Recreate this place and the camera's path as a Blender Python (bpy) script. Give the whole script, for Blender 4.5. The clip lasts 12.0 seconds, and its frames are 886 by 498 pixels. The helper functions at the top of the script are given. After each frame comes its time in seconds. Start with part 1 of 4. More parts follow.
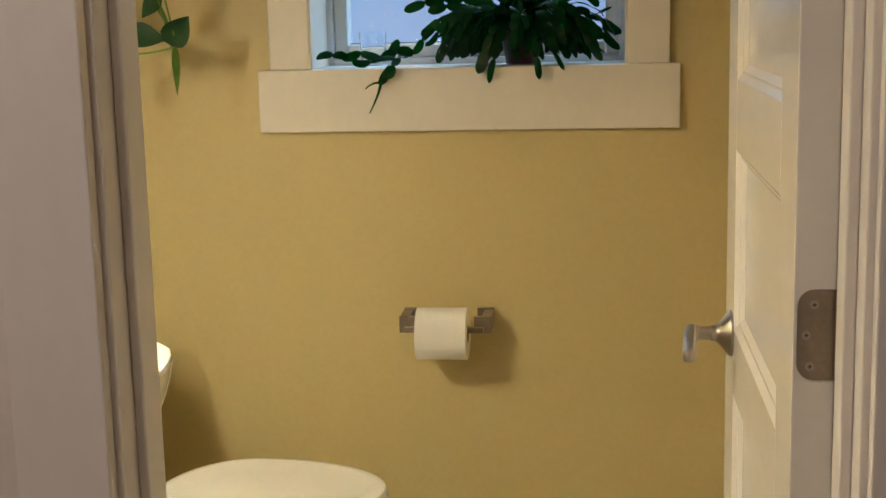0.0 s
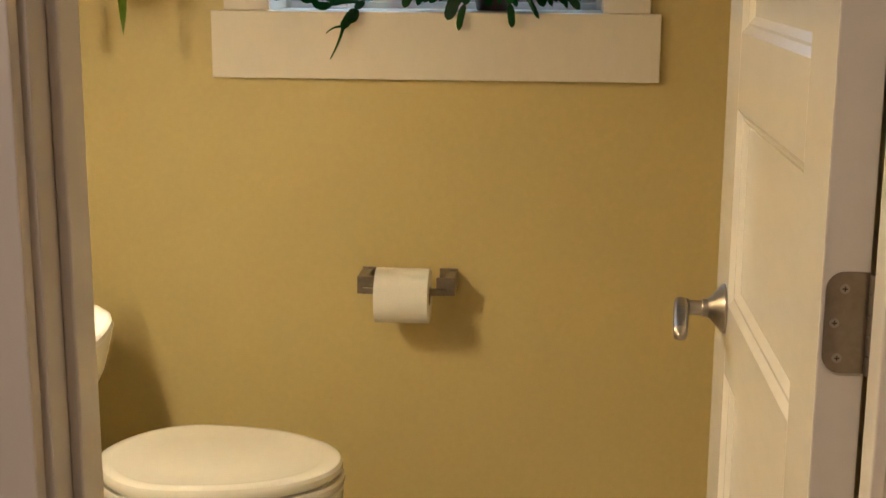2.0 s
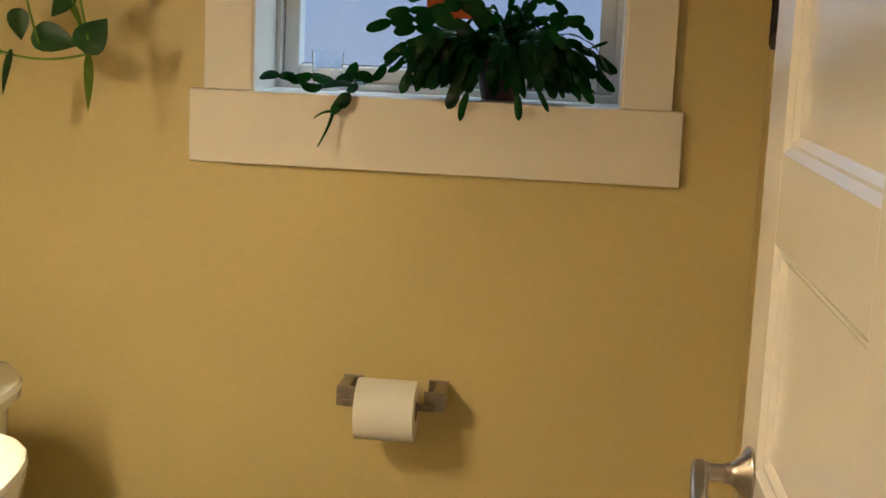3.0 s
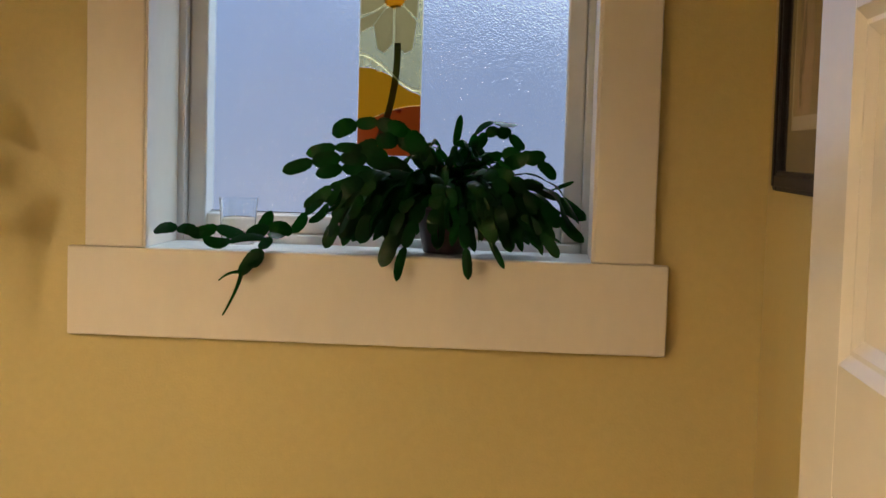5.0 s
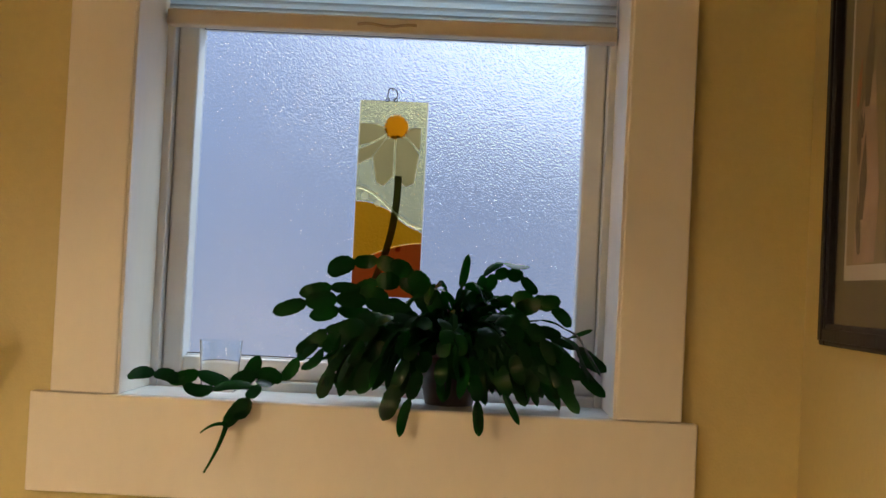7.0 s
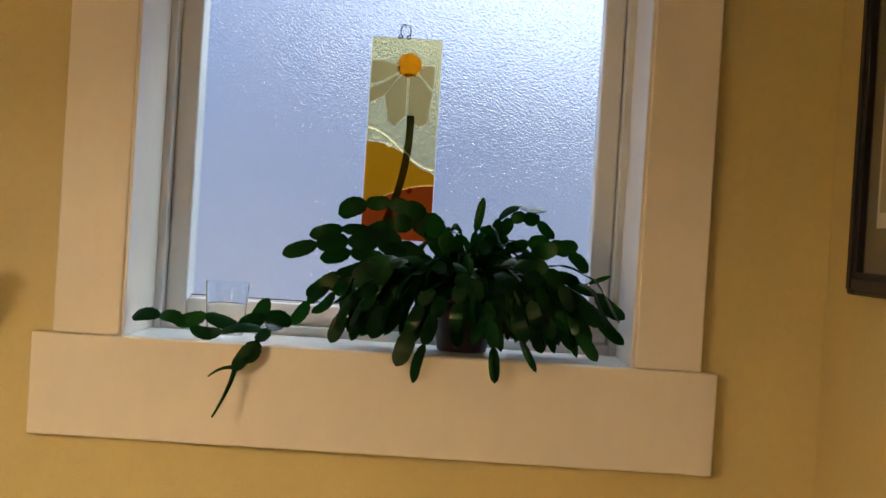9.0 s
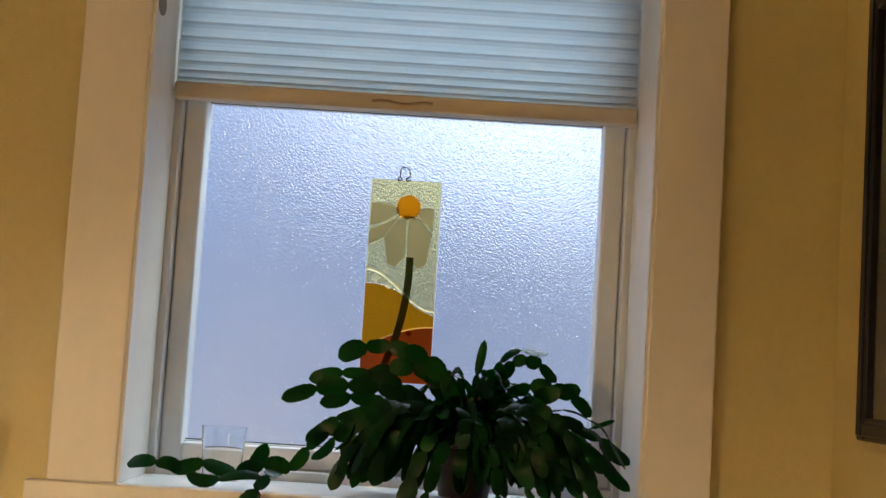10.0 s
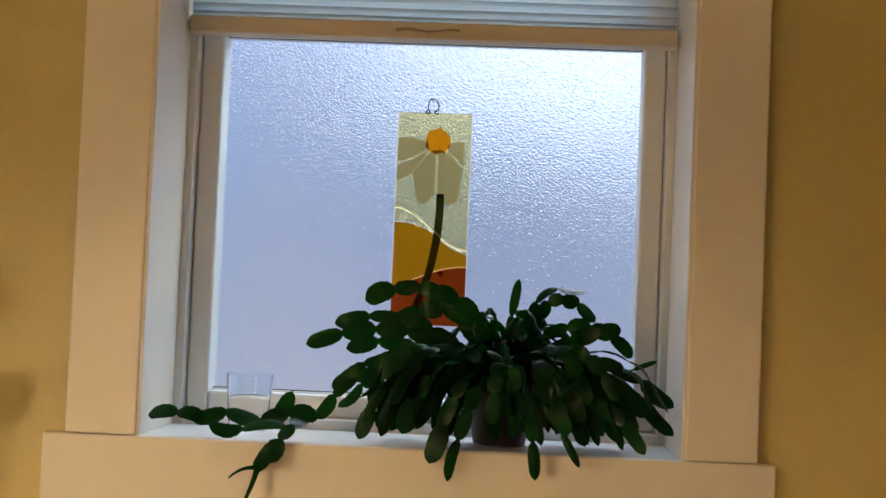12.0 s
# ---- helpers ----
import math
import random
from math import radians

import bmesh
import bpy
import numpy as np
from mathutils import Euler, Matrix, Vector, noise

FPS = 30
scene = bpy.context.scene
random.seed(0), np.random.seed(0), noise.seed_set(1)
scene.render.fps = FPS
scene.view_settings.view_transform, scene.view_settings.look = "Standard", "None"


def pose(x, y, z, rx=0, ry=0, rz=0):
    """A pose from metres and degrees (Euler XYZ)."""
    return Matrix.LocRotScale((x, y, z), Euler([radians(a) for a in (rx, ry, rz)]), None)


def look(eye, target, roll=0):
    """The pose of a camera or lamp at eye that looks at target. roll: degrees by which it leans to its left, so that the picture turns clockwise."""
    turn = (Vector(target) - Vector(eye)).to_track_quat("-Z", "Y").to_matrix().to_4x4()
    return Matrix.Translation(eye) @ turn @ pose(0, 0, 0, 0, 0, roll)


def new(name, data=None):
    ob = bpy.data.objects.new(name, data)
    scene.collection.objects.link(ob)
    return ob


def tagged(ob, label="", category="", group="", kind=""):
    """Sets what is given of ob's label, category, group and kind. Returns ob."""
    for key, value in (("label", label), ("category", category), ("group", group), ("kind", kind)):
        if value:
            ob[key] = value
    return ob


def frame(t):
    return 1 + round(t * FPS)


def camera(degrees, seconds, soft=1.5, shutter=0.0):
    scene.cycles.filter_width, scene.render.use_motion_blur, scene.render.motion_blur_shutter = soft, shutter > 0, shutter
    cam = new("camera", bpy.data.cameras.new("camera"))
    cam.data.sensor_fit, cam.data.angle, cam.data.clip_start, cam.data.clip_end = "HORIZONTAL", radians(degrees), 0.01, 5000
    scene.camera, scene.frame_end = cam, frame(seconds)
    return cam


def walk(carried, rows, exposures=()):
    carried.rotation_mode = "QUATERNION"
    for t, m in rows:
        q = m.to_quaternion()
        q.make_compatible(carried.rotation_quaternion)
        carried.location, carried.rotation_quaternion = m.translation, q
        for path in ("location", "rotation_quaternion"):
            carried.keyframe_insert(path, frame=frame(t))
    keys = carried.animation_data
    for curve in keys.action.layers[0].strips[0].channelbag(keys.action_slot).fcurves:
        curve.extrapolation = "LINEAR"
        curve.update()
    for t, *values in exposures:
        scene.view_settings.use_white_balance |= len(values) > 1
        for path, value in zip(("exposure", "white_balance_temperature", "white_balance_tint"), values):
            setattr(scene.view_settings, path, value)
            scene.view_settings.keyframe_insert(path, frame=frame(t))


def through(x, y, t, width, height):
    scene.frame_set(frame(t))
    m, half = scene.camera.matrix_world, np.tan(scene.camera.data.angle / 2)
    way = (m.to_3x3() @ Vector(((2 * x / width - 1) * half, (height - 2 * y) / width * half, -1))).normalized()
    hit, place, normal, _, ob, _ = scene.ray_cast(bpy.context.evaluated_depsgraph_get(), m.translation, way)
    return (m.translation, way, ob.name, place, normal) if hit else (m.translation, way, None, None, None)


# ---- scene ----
cam = camera(36.8, 12.0)
PATH = [
    (0, (0.029, -0.233, 1.334), (-0.226, 1.72, 0.983), -1.4),
    (0.5, (0.017, -0.217, 1.328), (-0.147, 1.741, 0.953), -0.9),
    (1, (-0.008, -0.198, 1.323), (-0.164, 1.754, 0.919), -0.3),
    (1.5, (-0.024, -0.167, 1.319), (-0.188, 1.779, 0.891), 0.0),
    (2, (-0.022, -0.075, 1.32), (-0.197, 1.872, 0.895), 0.3),
    (2.5, (-0.001, 0.075, 1.341), (-0.194, 2.027, 0.955), 1.8),
    (3, (-0.017, 0.196, 1.348), (-0.21, 2.159, 1.02), 2.6),
    (3.2, (-0.028, 0.26, 1.364), (-0.211, 2.23, 1.066), 1.6),
    (3.5, (-0.049, 0.325, 1.374), (-0.21, 2.307, 1.15), 1.8),
    (3.7, (-0.053, 0.374, 1.372), (-0.2, 2.362, 1.191), 1.6),
    (5.3, (-0.014, 0.684, 1.38), (-0.166, 2.666, 1.231), 1.7),
    (5.5, (-0.022, 0.702, 1.36), (-0.172, 2.684, 1.191), 1.8),
    (6, (-0.054, 0.748, 1.368), (-0.185, 2.733, 1.224), 2.4),
    (6.5, (-0.110, 0.799, 1.372), (-0.188, 2.792, 1.368), 2.9),
    (7, (-0.137, 0.815, 1.385), (-0.193, 2.811, 1.442), 2.8),
    (7.5, (-0.148, 0.833, 1.369), (-0.205, 2.829, 1.377), 2.6),
    (7.7, (-0.143, 0.841, 1.366), (-0.209, 2.838, 1.335), 2.6),
    (9.3, (-0.212, 0.867, 1.382), (-0.212, 2.867, 1.375), 3.9),
    (9.5, (-0.226, 0.868, 1.394), (-0.217, 2.868, 1.435), 4.0),
    (10, (-0.23, 0.879, 1.395), (-0.219, 2.871, 1.569), 3.5),
    (10.5, (-0.238, 0.881, 1.386), (-0.209, 2.867, 1.624), 3.0),
    (11, (-0.229, 0.884, 1.394), (-0.198, 2.871, 1.625), 2.9),
    (11.5, (-0.223, 0.905, 1.41), (-0.193, 2.899, 1.565), 2.4),
    (12, (-0.18, 0.973, 1.398), (-0.266, 2.969, 1.479), 2.4),
]
walk(cam, [(t, look(eye, target, roll)) for t, eye, target, roll in PATH],
     ((0.0, -0.04, 5650, 1), (0.5, -0.03, 6100, 5), (1.5, -0.07, 6350, 6), (2.5, -0.12, 6350, 5), (4.0, -0.20, 6500, 9), (6.0, -0.24, 6800, 12), (9.0, -0.14, 6950, 13), (12.0, -0.10, 6950, 13)))

# ---- light ----
world = bpy.data.worlds.new("world")
world.use_nodes = True
scene.world = world
wn = world.node_tree
sky = wn.nodes.new("ShaderNodeTexSky")
sky.sky_type = "NISHITA"
sky.sun_disc = False
sky.sun_elevation, sky.sun_rotation = radians(38), radians(200)
wn.links.new(sky.outputs["Color"], wn.nodes["Background"].inputs["Color"])
wn.nodes["Background"].inputs["Strength"].default_value = 0.15

# glow of the unseen basin lamp's made-up shades and bulbs, balanced for the walls
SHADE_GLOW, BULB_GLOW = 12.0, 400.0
HALL_WATTS = 12.0
DAY_GLOW = 0.95

sun_data = bpy.data.lights.new("sun", "SUN")
sun_data.energy, sun_data.angle, sun_data.color = 1.0, radians(12), (1, 0.96, 0.9)
sun = new("sun", sun_data)
sun.matrix_world = look((0, -4, 8), (1.0, 0, 0))

# added fill for the unseen hall, placed to favour the west casing
hall_data = bpy.data.lights.new("hall_fill_area", "AREA")
hall_data.energy, hall_data.color, hall_data.size = HALL_WATTS, (1.0, 0.80, 0.70), 0.35
hall_fill = new("hall_fill_area", hall_data)
hall_fill.matrix_world = look((-0.75, 0.0, 2.40), (-0.75, 0.0, 0))

# area lamp added outside for skylight, set east to brighten the west lining
sky_data = bpy.data.lights.new("window_sky_fill", "AREA")
sky_data.shape, sky_data.size, sky_data.size_y = "RECTANGLE", 1.2, 0.8
sky_data.energy, sky_data.color = 26.0, (0.60, 0.84, 1.0)
sky_fill = new("window_sky_fill", sky_data)
sky_fill.matrix_world = look((0.15, 3.65, 2.75), (-0.30, 2.70, 1.25))


# ---- materials ----
def material(name, color, rough=0.5, metal=0.0, grain=0.04, grain_scale=60.0, blotch=0.04, blotch_scale=4.0,
             bump=0.0, bump_scale=200.0, stretch=(1, 1, 1), coat=0.0, spec=0.5, per_object=0.0):
    m = bpy.data.materials.new(name)
    m.use_nodes = True
    nt = m.node_tree
    n, l = nt.nodes, nt.links
    b = n["Principled BSDF"]
    b.inputs["Roughness"].default_value = rough
    b.inputs["Metallic"].default_value = metal
    b.inputs["Coat Weight"].default_value = coat
    b.inputs["Specular IOR Level"].default_value = spec
    co = n.new("ShaderNodeTexCoord")
    mp = n.new("ShaderNodeMapping")
    mp.inputs["Scale"].default_value = stretch
    l.new(co.outputs["Object"], mp.inputs["Vector"])

    def noise_at(scale, detail):
        t = n.new("ShaderNodeTexNoise")
        t.inputs["Scale"].default_value = scale
        t.inputs["Detail"].default_value = detail
        l.new(mp.outputs["Vector"], t.inputs["Vector"])
        return t.outputs["Fac"]

    def swing(fac, amount):
        r = n.new("ShaderNodeMapRange")
        r.inputs["From Min"].default_value, r.inputs["From Max"].default_value = 0.25, 0.75
        r.inputs["To Min"].default_value, r.inputs["To Max"].default_value = 1 - amount, 1 + amount
        l.new(fac, r.inputs["Value"])
        return r.outputs["Result"]

    def times(a, c):
        t = n.new("ShaderNodeMath")
        t.operation = "MULTIPLY"
        l.new(a, t.inputs[0])
        l.new(c, t.inputs[1])
        return t.outputs["Value"]

    val = times(swing(noise_at(grain_scale, 6), grain), swing(noise_at(blotch_scale, 3), blotch))
    if per_object:
        info = n.new("ShaderNodeObjectInfo")
        r = n.new("ShaderNodeMapRange")
        r.inputs["To Min"].default_value, r.inputs["To Max"].default_value = 1 - per_object, 1 + per_object
        l.new(info.outputs["Random"], r.inputs["Value"])
        val = times(val, r.outputs["Result"])
    hsv = n.new("ShaderNodeHueSaturation")
    hsv.inputs["Color"].default_value = (*color, 1)
    l.new(val, hsv.inputs["Value"])
    l.new(hsv.outputs["Color"], b.inputs["Base Color"])
    rr = n.new("ShaderNodeMapRange")
    rr.inputs["To Min"].default_value, rr.inputs["To Max"].default_value = max(0, rough * 0.85), min(1, rough * 1.15)
    l.new(noise_at(blotch_scale * 3, 4), rr.inputs["Value"])
    l.new(rr.outputs["Result"], b.inputs["Roughness"])
    if bump:
        bp = n.new("ShaderNodeBump")
        bp.inputs["Strength"].default_value = bump
        bp.inputs["Distance"].default_value = 0.002
        l.new(noise_at(bump_scale, 3), bp.inputs["Height"])
        l.new(bp.outputs["Normal"], b.inputs["Normal"])
    return m


WALL = material("ochre_wall_paint", (0.595, 0.477, 0.212), 0.43, grain=0.03, grain_scale=90, blotch=0.035, blotch_scale=2.2, bump=0.25, bump_scale=260)
TRIM = material("white_trim_paint", (0.80, 0.73, 0.645), 0.38, grain=0.02, grain_scale=50, blotch=0.03, blotch_scale=5, bump=0.04, bump_scale=120, stretch=(1, 1, 0.5))
DOOR = material("white_door_paint", (0.80, 0.75, 0.67), 0.14, grain=0.02, grain_scale=40, blotch=0.03, blotch_scale=4, bump=0.05, bump_scale=90, stretch=(1, 0.3, 1))
VINYL = material("white_vinyl", (0.72, 0.72, 0.72), 0.4, grain=0.02, blotch=0.05, blotch_scale=9)
SILL = material("glossy_sill_paint", (0.78, 0.77, 0.76), 0.22, grain=0.03, blotch=0.05, blotch_scale=12, bump=0.08, bump_scale=80)
CEIL = material("ceiling_paint", (0.82, 0.78, 0.70), 0.8, bump=0.3, bump_scale=180)
HALLW = material("hall_wall_paint", (0.74, 0.66, 0.58), 0.6, bump=0.25, bump_scale=240)
# floor is unseen; tile tone raised so its bounce brightens the lower walls
FLOORT = material("floor_tile", (0.66, 0.60, 0.51), 0.35, grain=0.08, grain_scale=30, blotch=0.1, blotch_scale=5, per_object=0.06)
GROUT = material("floor_grout", (0.25, 0.22, 0.19), 0.9, bump=0.4)
CHINA = material("glazed_china", (0.82, 0.78, 0.70), 0.09, grain=0.01, blotch=0.015, coat=0.4)
SEAT = material("toilet_seat_plastic", (0.82, 0.77, 0.68), 0.16, grain=0.01, blotch=0.02)
NICKEL = material("brushed_nickel", (0.42, 0.37, 0.32), 0.32, metal=1.0, grain=0.08, grain_scale=200, stretch=(0.15, 1, 1), bump=0.08)
BRONZE = material("dull_nickel", (0.30, 0.25, 0.20), 0.38, metal=0.9, grain=0.1, grain_scale=150, blotch=0.12, blotch_scale=20)
SCREW = material("dark_screw_slot", (0.05, 0.045, 0.04), 0.5, metal=0.6)
PAPER = material("toilet_paper", (0.84, 0.80, 0.73), 0.95, grain=0.03, grain_scale=300, bump=0.5, bump_scale=400, spec=0.1)
CARD = material("cardboard_core", (0.35, 0.26, 0.17), 0.9)
CLAY = material("brown_glazed_clay", (0.020, 0.010, 0.008), 0.45, grain=0.25, grain_scale=50, blotch=0.3, blotch_scale=20, bump=0.3, bump_scale=60)
SOIL = material("potting_soil", (0.035, 0.025, 0.018), 0.95, grain=0.4, grain_scale=150, bump=0.9, bump_scale=150)
WOOD = material("black_frame_wood", (0.012, 0.008, 0.007), 0.5, spec=0.2, grain=0.3, grain_scale=60, stretch=(1, 1, 0.1), bump=0.2, bump_scale=90)
MAT = material("grey_mat_board", (0.05, 0.043, 0.038), 0.8, grain=0.05, grain_scale=200)
BEVEL = material("cream_mat_bevel", (0.62, 0.55, 0.45), 0.8)
WIRE = material("dark_wire", (0.03, 0.028, 0.026), 0.4, metal=0.8)
STEM = material("woody_stem", (0.10, 0.075, 0.035), 0.7, grain=0.2)
# cream rail toned down, its shade put into the base colour
RAIL = material("blind_rail", (0.56, 0.47, 0.38), 0.5, grain=0.03, blotch=0.03)
BOXW = material("white_carton", (0.78, 0.75, 0.70), 0.6)
BOXT = material("teal_carton_print", (0.18, 0.42, 0.38), 0.55, blotch=0.15, blotch_scale=40)
BOXD = material("dark_carton_print", (0.05, 0.09, 0.06), 0.55)
BASKET = material("woven_planter", (0.25, 0.16, 0.09), 0.8, grain=0.3, grain_scale=90, bump=0.6, bump_scale=90)


def leafy(name, color, through=0.3, rough=0.35, vary=0.3):
    m = material(name, color, rough, grain=vary / 2, grain_scale=120, blotch=vary, blotch_scale=18, bump=0.25, bump_scale=140, per_object=vary * 0.8, spec=0.28)
    n, l = m.node_tree.nodes, m.node_tree.links
    b, out = n["Principled BSDF"], n["Material Output"]
    tr, mix = n.new("ShaderNodeBsdfTranslucent"), n.new("ShaderNodeMixShader")
    tr.inputs["Color"].default_value = (color[0] * 2.2, color[1] * 2.2, color[2] * 1.2, 1)
    mix.inputs["Fac"].default_value = through
    l.new(b.outputs["BSDF"], mix.inputs[1])
    l.new(tr.outputs["BSDF"], mix.inputs[2])
    l.new(mix.outputs["Shader"], out.inputs["Surface"])
    return m


CACTUS = leafy("cactus_green", (0.003, 0.034, 0.007), 0.40, 0.26)
CACTUS.node_tree.nodes["Translucent BSDF"].inputs["Color"].default_value = (0.014, 0.20, 0.022, 1)
CACTUS.node_tree.nodes["Principled BSDF"].inputs["Specular IOR Level"].default_value = 0.16
POTHOS = leafy("vine_green", (0.03, 0.085, 0.03), 0.2, 0.3)
VINE = leafy("young_vine_green", (0.14, 0.24, 0.05), 0.35, 0.4)
SHADE = leafy("blind_fabric", (0.36, 0.36, 0.36), 0.6, 0.8, 0.02)
# daylight's blue is put into the white fabric's translucent colour
for node in SHADE.node_tree.nodes:
    if node.type == "BSDF_TRANSLUCENT":
        node.inputs["Color"].default_value = (0.23, 0.30, 0.34, 1)
    if node.type == "HUE_SAT":
        node.inputs["Color"].default_value = (0.74, 0.73, 0.72, 1)


def glass(name, color=(1, 1, 1), rough=0.0, bump=0.0, scale=(1, 1, 1), bump_scale=1.0, ior=1.45, solid=0.0):
    m = bpy.data.materials.new(name)
    m.use_nodes = True
    n, l = m.node_tree.nodes, m.node_tree.links
    b = n["Principled BSDF"]
    b.inputs["Base Color"].default_value = (*color, 1)
    b.inputs["Roughness"].default_value = rough
    b.inputs["Transmission Weight"].default_value = 1 - solid
    b.inputs["IOR"].default_value = ior
    if bump:
        co, mp, t, bp = n.new("ShaderNodeTexCoord"), n.new("ShaderNodeMapping"), n.new("ShaderNodeTexNoise"), n.new("ShaderNodeBump")
        mp.inputs["Scale"].default_value = scale
        t.inputs["Scale"].default_value, t.inputs["Detail"].default_value = bump_scale, 3
        bp.inputs["Strength"].default_value, bp.inputs["Distance"].default_value = bump, 0.004
        l.new(co.outputs["Object"], mp.inputs["Vector"])
        l.new(mp.outputs["Vector"], t.inputs["Vector"])
        l.new(t.outputs["Fac"], bp.inputs["Height"])
        l.new(bp.outputs["Normal"], b.inputs["Normal"])
    return m


GASKET = material("dark_glazing_seal", (0.04, 0.04, 0.045), 0.6)
RAINGLASS = glass("obscure_rain_glass", (0.97, 0.98, 1.0), 0.04, 0.28, (1, 1, 0.9), 360)
CLEAR = glass("clear_pane", (0.98, 0.99, 1.0))
TUMBLER = glass("drinking_glass", (0.97, 0.99, 0.99))
PICGLASS = glass("picture_glass", (1, 1, 1), 0.02, ior=1.25)


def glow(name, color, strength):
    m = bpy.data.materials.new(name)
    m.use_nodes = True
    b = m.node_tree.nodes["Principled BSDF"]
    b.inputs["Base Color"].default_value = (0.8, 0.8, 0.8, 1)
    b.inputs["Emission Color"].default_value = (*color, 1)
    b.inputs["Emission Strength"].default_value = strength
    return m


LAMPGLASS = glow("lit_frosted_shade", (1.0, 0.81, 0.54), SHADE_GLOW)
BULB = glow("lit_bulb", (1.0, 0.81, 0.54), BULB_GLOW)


def backdrop_material():
    """Blurred daylight distance: lavender, blue-grey patches, white sky patches high on one side."""
    m = bpy.data.materials.new("outdoor_distance")
    m.use_nodes = True
    n, l = m.node_tree.nodes, m.node_tree.links
    n.remove(n["Principled BSDF"])
    em, co, sep = n.new("ShaderNodeEmission"), n.new("ShaderNodeTexCoord"), n.new("ShaderNodeSeparateXYZ")
    l.new(co.outputs["Object"], sep.inputs["Vector"])
    t = n.new("ShaderNodeTexNoise")
    t.inputs["Scale"].default_value, t.inputs["Detail"].default_value = 2.6, 4
    l.new(co.outputs["Object"], t.inputs["Vector"])
    warp = n.new("ShaderNodeMixRGB")
    warp.blend_type = "LINEAR_LIGHT"
    warp.inputs["Fac"].default_value = 0.22
    l.new(co.outputs["Object"], warp.inputs["Color1"])
    l.new(t.outputs["Color"], warp.inputs["Color2"])

    up = n.new("ShaderNodeMapRange")
    up.inputs["From Min"].default_value, up.inputs["From Max"].default_value = -1.0, 1.6
    l.new(sep.outputs["Z"], up.inputs["Value"])
    ramp = n.new("ShaderNodeValToRGB")
    e = ramp.color_ramp.elements
    e[0].position, e[0].color = 0.0, (0.43, 0.50, 0.68, 1)
    e[1].position, e[1].color = 1.0, (0.39, 0.57, 0.96, 1)
    for pos, col in ((0.35, (0.34, 0.45, 0.68, 1)), (0.7, (0.32, 0.46, 0.78, 1))):
        e.new(pos).color = col
    l.new(up.outputs["Result"], ramp.inputs["Fac"])
    colour = ramp.outputs["Color"]

    def patch(colour, x, z, rx, rz, tint, amount):
        mp, d, r, mix = n.new("ShaderNodeMapping"), n.new("ShaderNodeVectorMath"), n.new("ShaderNodeMapRange"), n.new("ShaderNodeMixRGB")
        mp.inputs["Location"].default_value = (-x / rx, 0, -z / rz)
        mp.inputs["Scale"].default_value = (1 / rx, 0, 1 / rz)
        l.new(warp.outputs["Color"], mp.inputs["Vector"])
        d.operation = "LENGTH"
        l.new(mp.outputs["Vector"], d.inputs[0])
        r.interpolation_type = "SMOOTHSTEP"
        r.inputs["From Min"].default_value, r.inputs["From Max"].default_value = 0.25, 1.25
        r.inputs["To Min"].default_value, r.inputs["To Max"].default_value = amount, 0.0
        l.new(d.outputs["Value"], r.inputs["Value"])
        l.new(r.outputs["Result"], mix.inputs["Fac"])
        l.new(colour, mix.inputs["Color1"])
        mix.inputs["Color2"].default_value = (*tint, 1)
        return mix.outputs["Color"]

    # dark and bright patches placed to fit the camera's view through the pane
    shade, sky_gap = (0.17, 0.29, 0.58), (1.95, 2.45, 2.95)
    colour = patch(colour, 0.05, 0.75, 1.0, 0.75, shade, 0.75)
    colour = patch(colour, -0.85, 0.75, 0.40, 0.50, shade, 0.8)
    colour = patch(colour, 0.20, 0.72, 0.28, 0.45, (0.13, 0.19, 0.38), 0.75)
    colour = patch(colour, -0.55, 1.42, 0.55, 0.42, sky_gap, 0.9)
    colour = patch(colour, 0.55, 1.38, 0.70, 0.52, sky_gap, 1.0)
    colour = patch(colour, 0.75, 0.95, 0.35, 0.40, sky_gap, 0.35)
    colour = patch(colour, 0.0, 3.6, 7.0, 1.6, (1.5, 1.6, 1.75), 1.0)
    l.new(colour, em.inputs["Color"])
    high = n.new("ShaderNodeMapRange")                 # upper backdrop glows up to 4x as sky, added to light sill and blind
    high.inputs["From Min"].default_value, high.inputs["From Max"].default_value = 1.9, 4.5
    high.inputs["To Min"].default_value, high.inputs["To Max"].default_value = DAY_GLOW, DAY_GLOW * 4
    l.new(sep.outputs["Z"], high.inputs["Value"])
    l.new(high.outputs["Result"], em.inputs["Strength"])
    l.new(em.outputs["Emission"], n["Material Output"].inputs["Surface"])
    return m


OUTDOORS = backdrop_material()


# ---- building helpers ----
def place_of(ob):
    v = Vector((0, 0, 0))
    while ob:
        v += ob.location
        ob = ob.parent
    return v


def mesh_of(name, bm, mat, smooth):
    bmesh.ops.recalc_face_normals(bm, faces=bm.faces)
    me = bpy.data.meshes.new(name)
    bm.to_mesh(me)
    bm.free()
    me.materials.append(mat)
    if smooth:
        flags = [p.use_smooth for p in me.polygons]
        me.set_sharp_from_angle(angle=radians(26))
        me.polygons.foreach_set("use_smooth", flags)      # flat boards stay flat
    else:
        for p in me.polygons:
            p.use_smooth = False
    return me


def part(name, bm, mat, parent=None, label="", smooth=True):
    """Links a bmesh given in the world's metres as one mesh object under its parent."""
    if parent:
        bmesh.ops.translate(bm, verts=bm.verts, vec=-place_of(parent))
    ob = new(name, mesh_of(name, bm, mat, smooth))
    ob.parent = parent
    return tagged(ob, label)


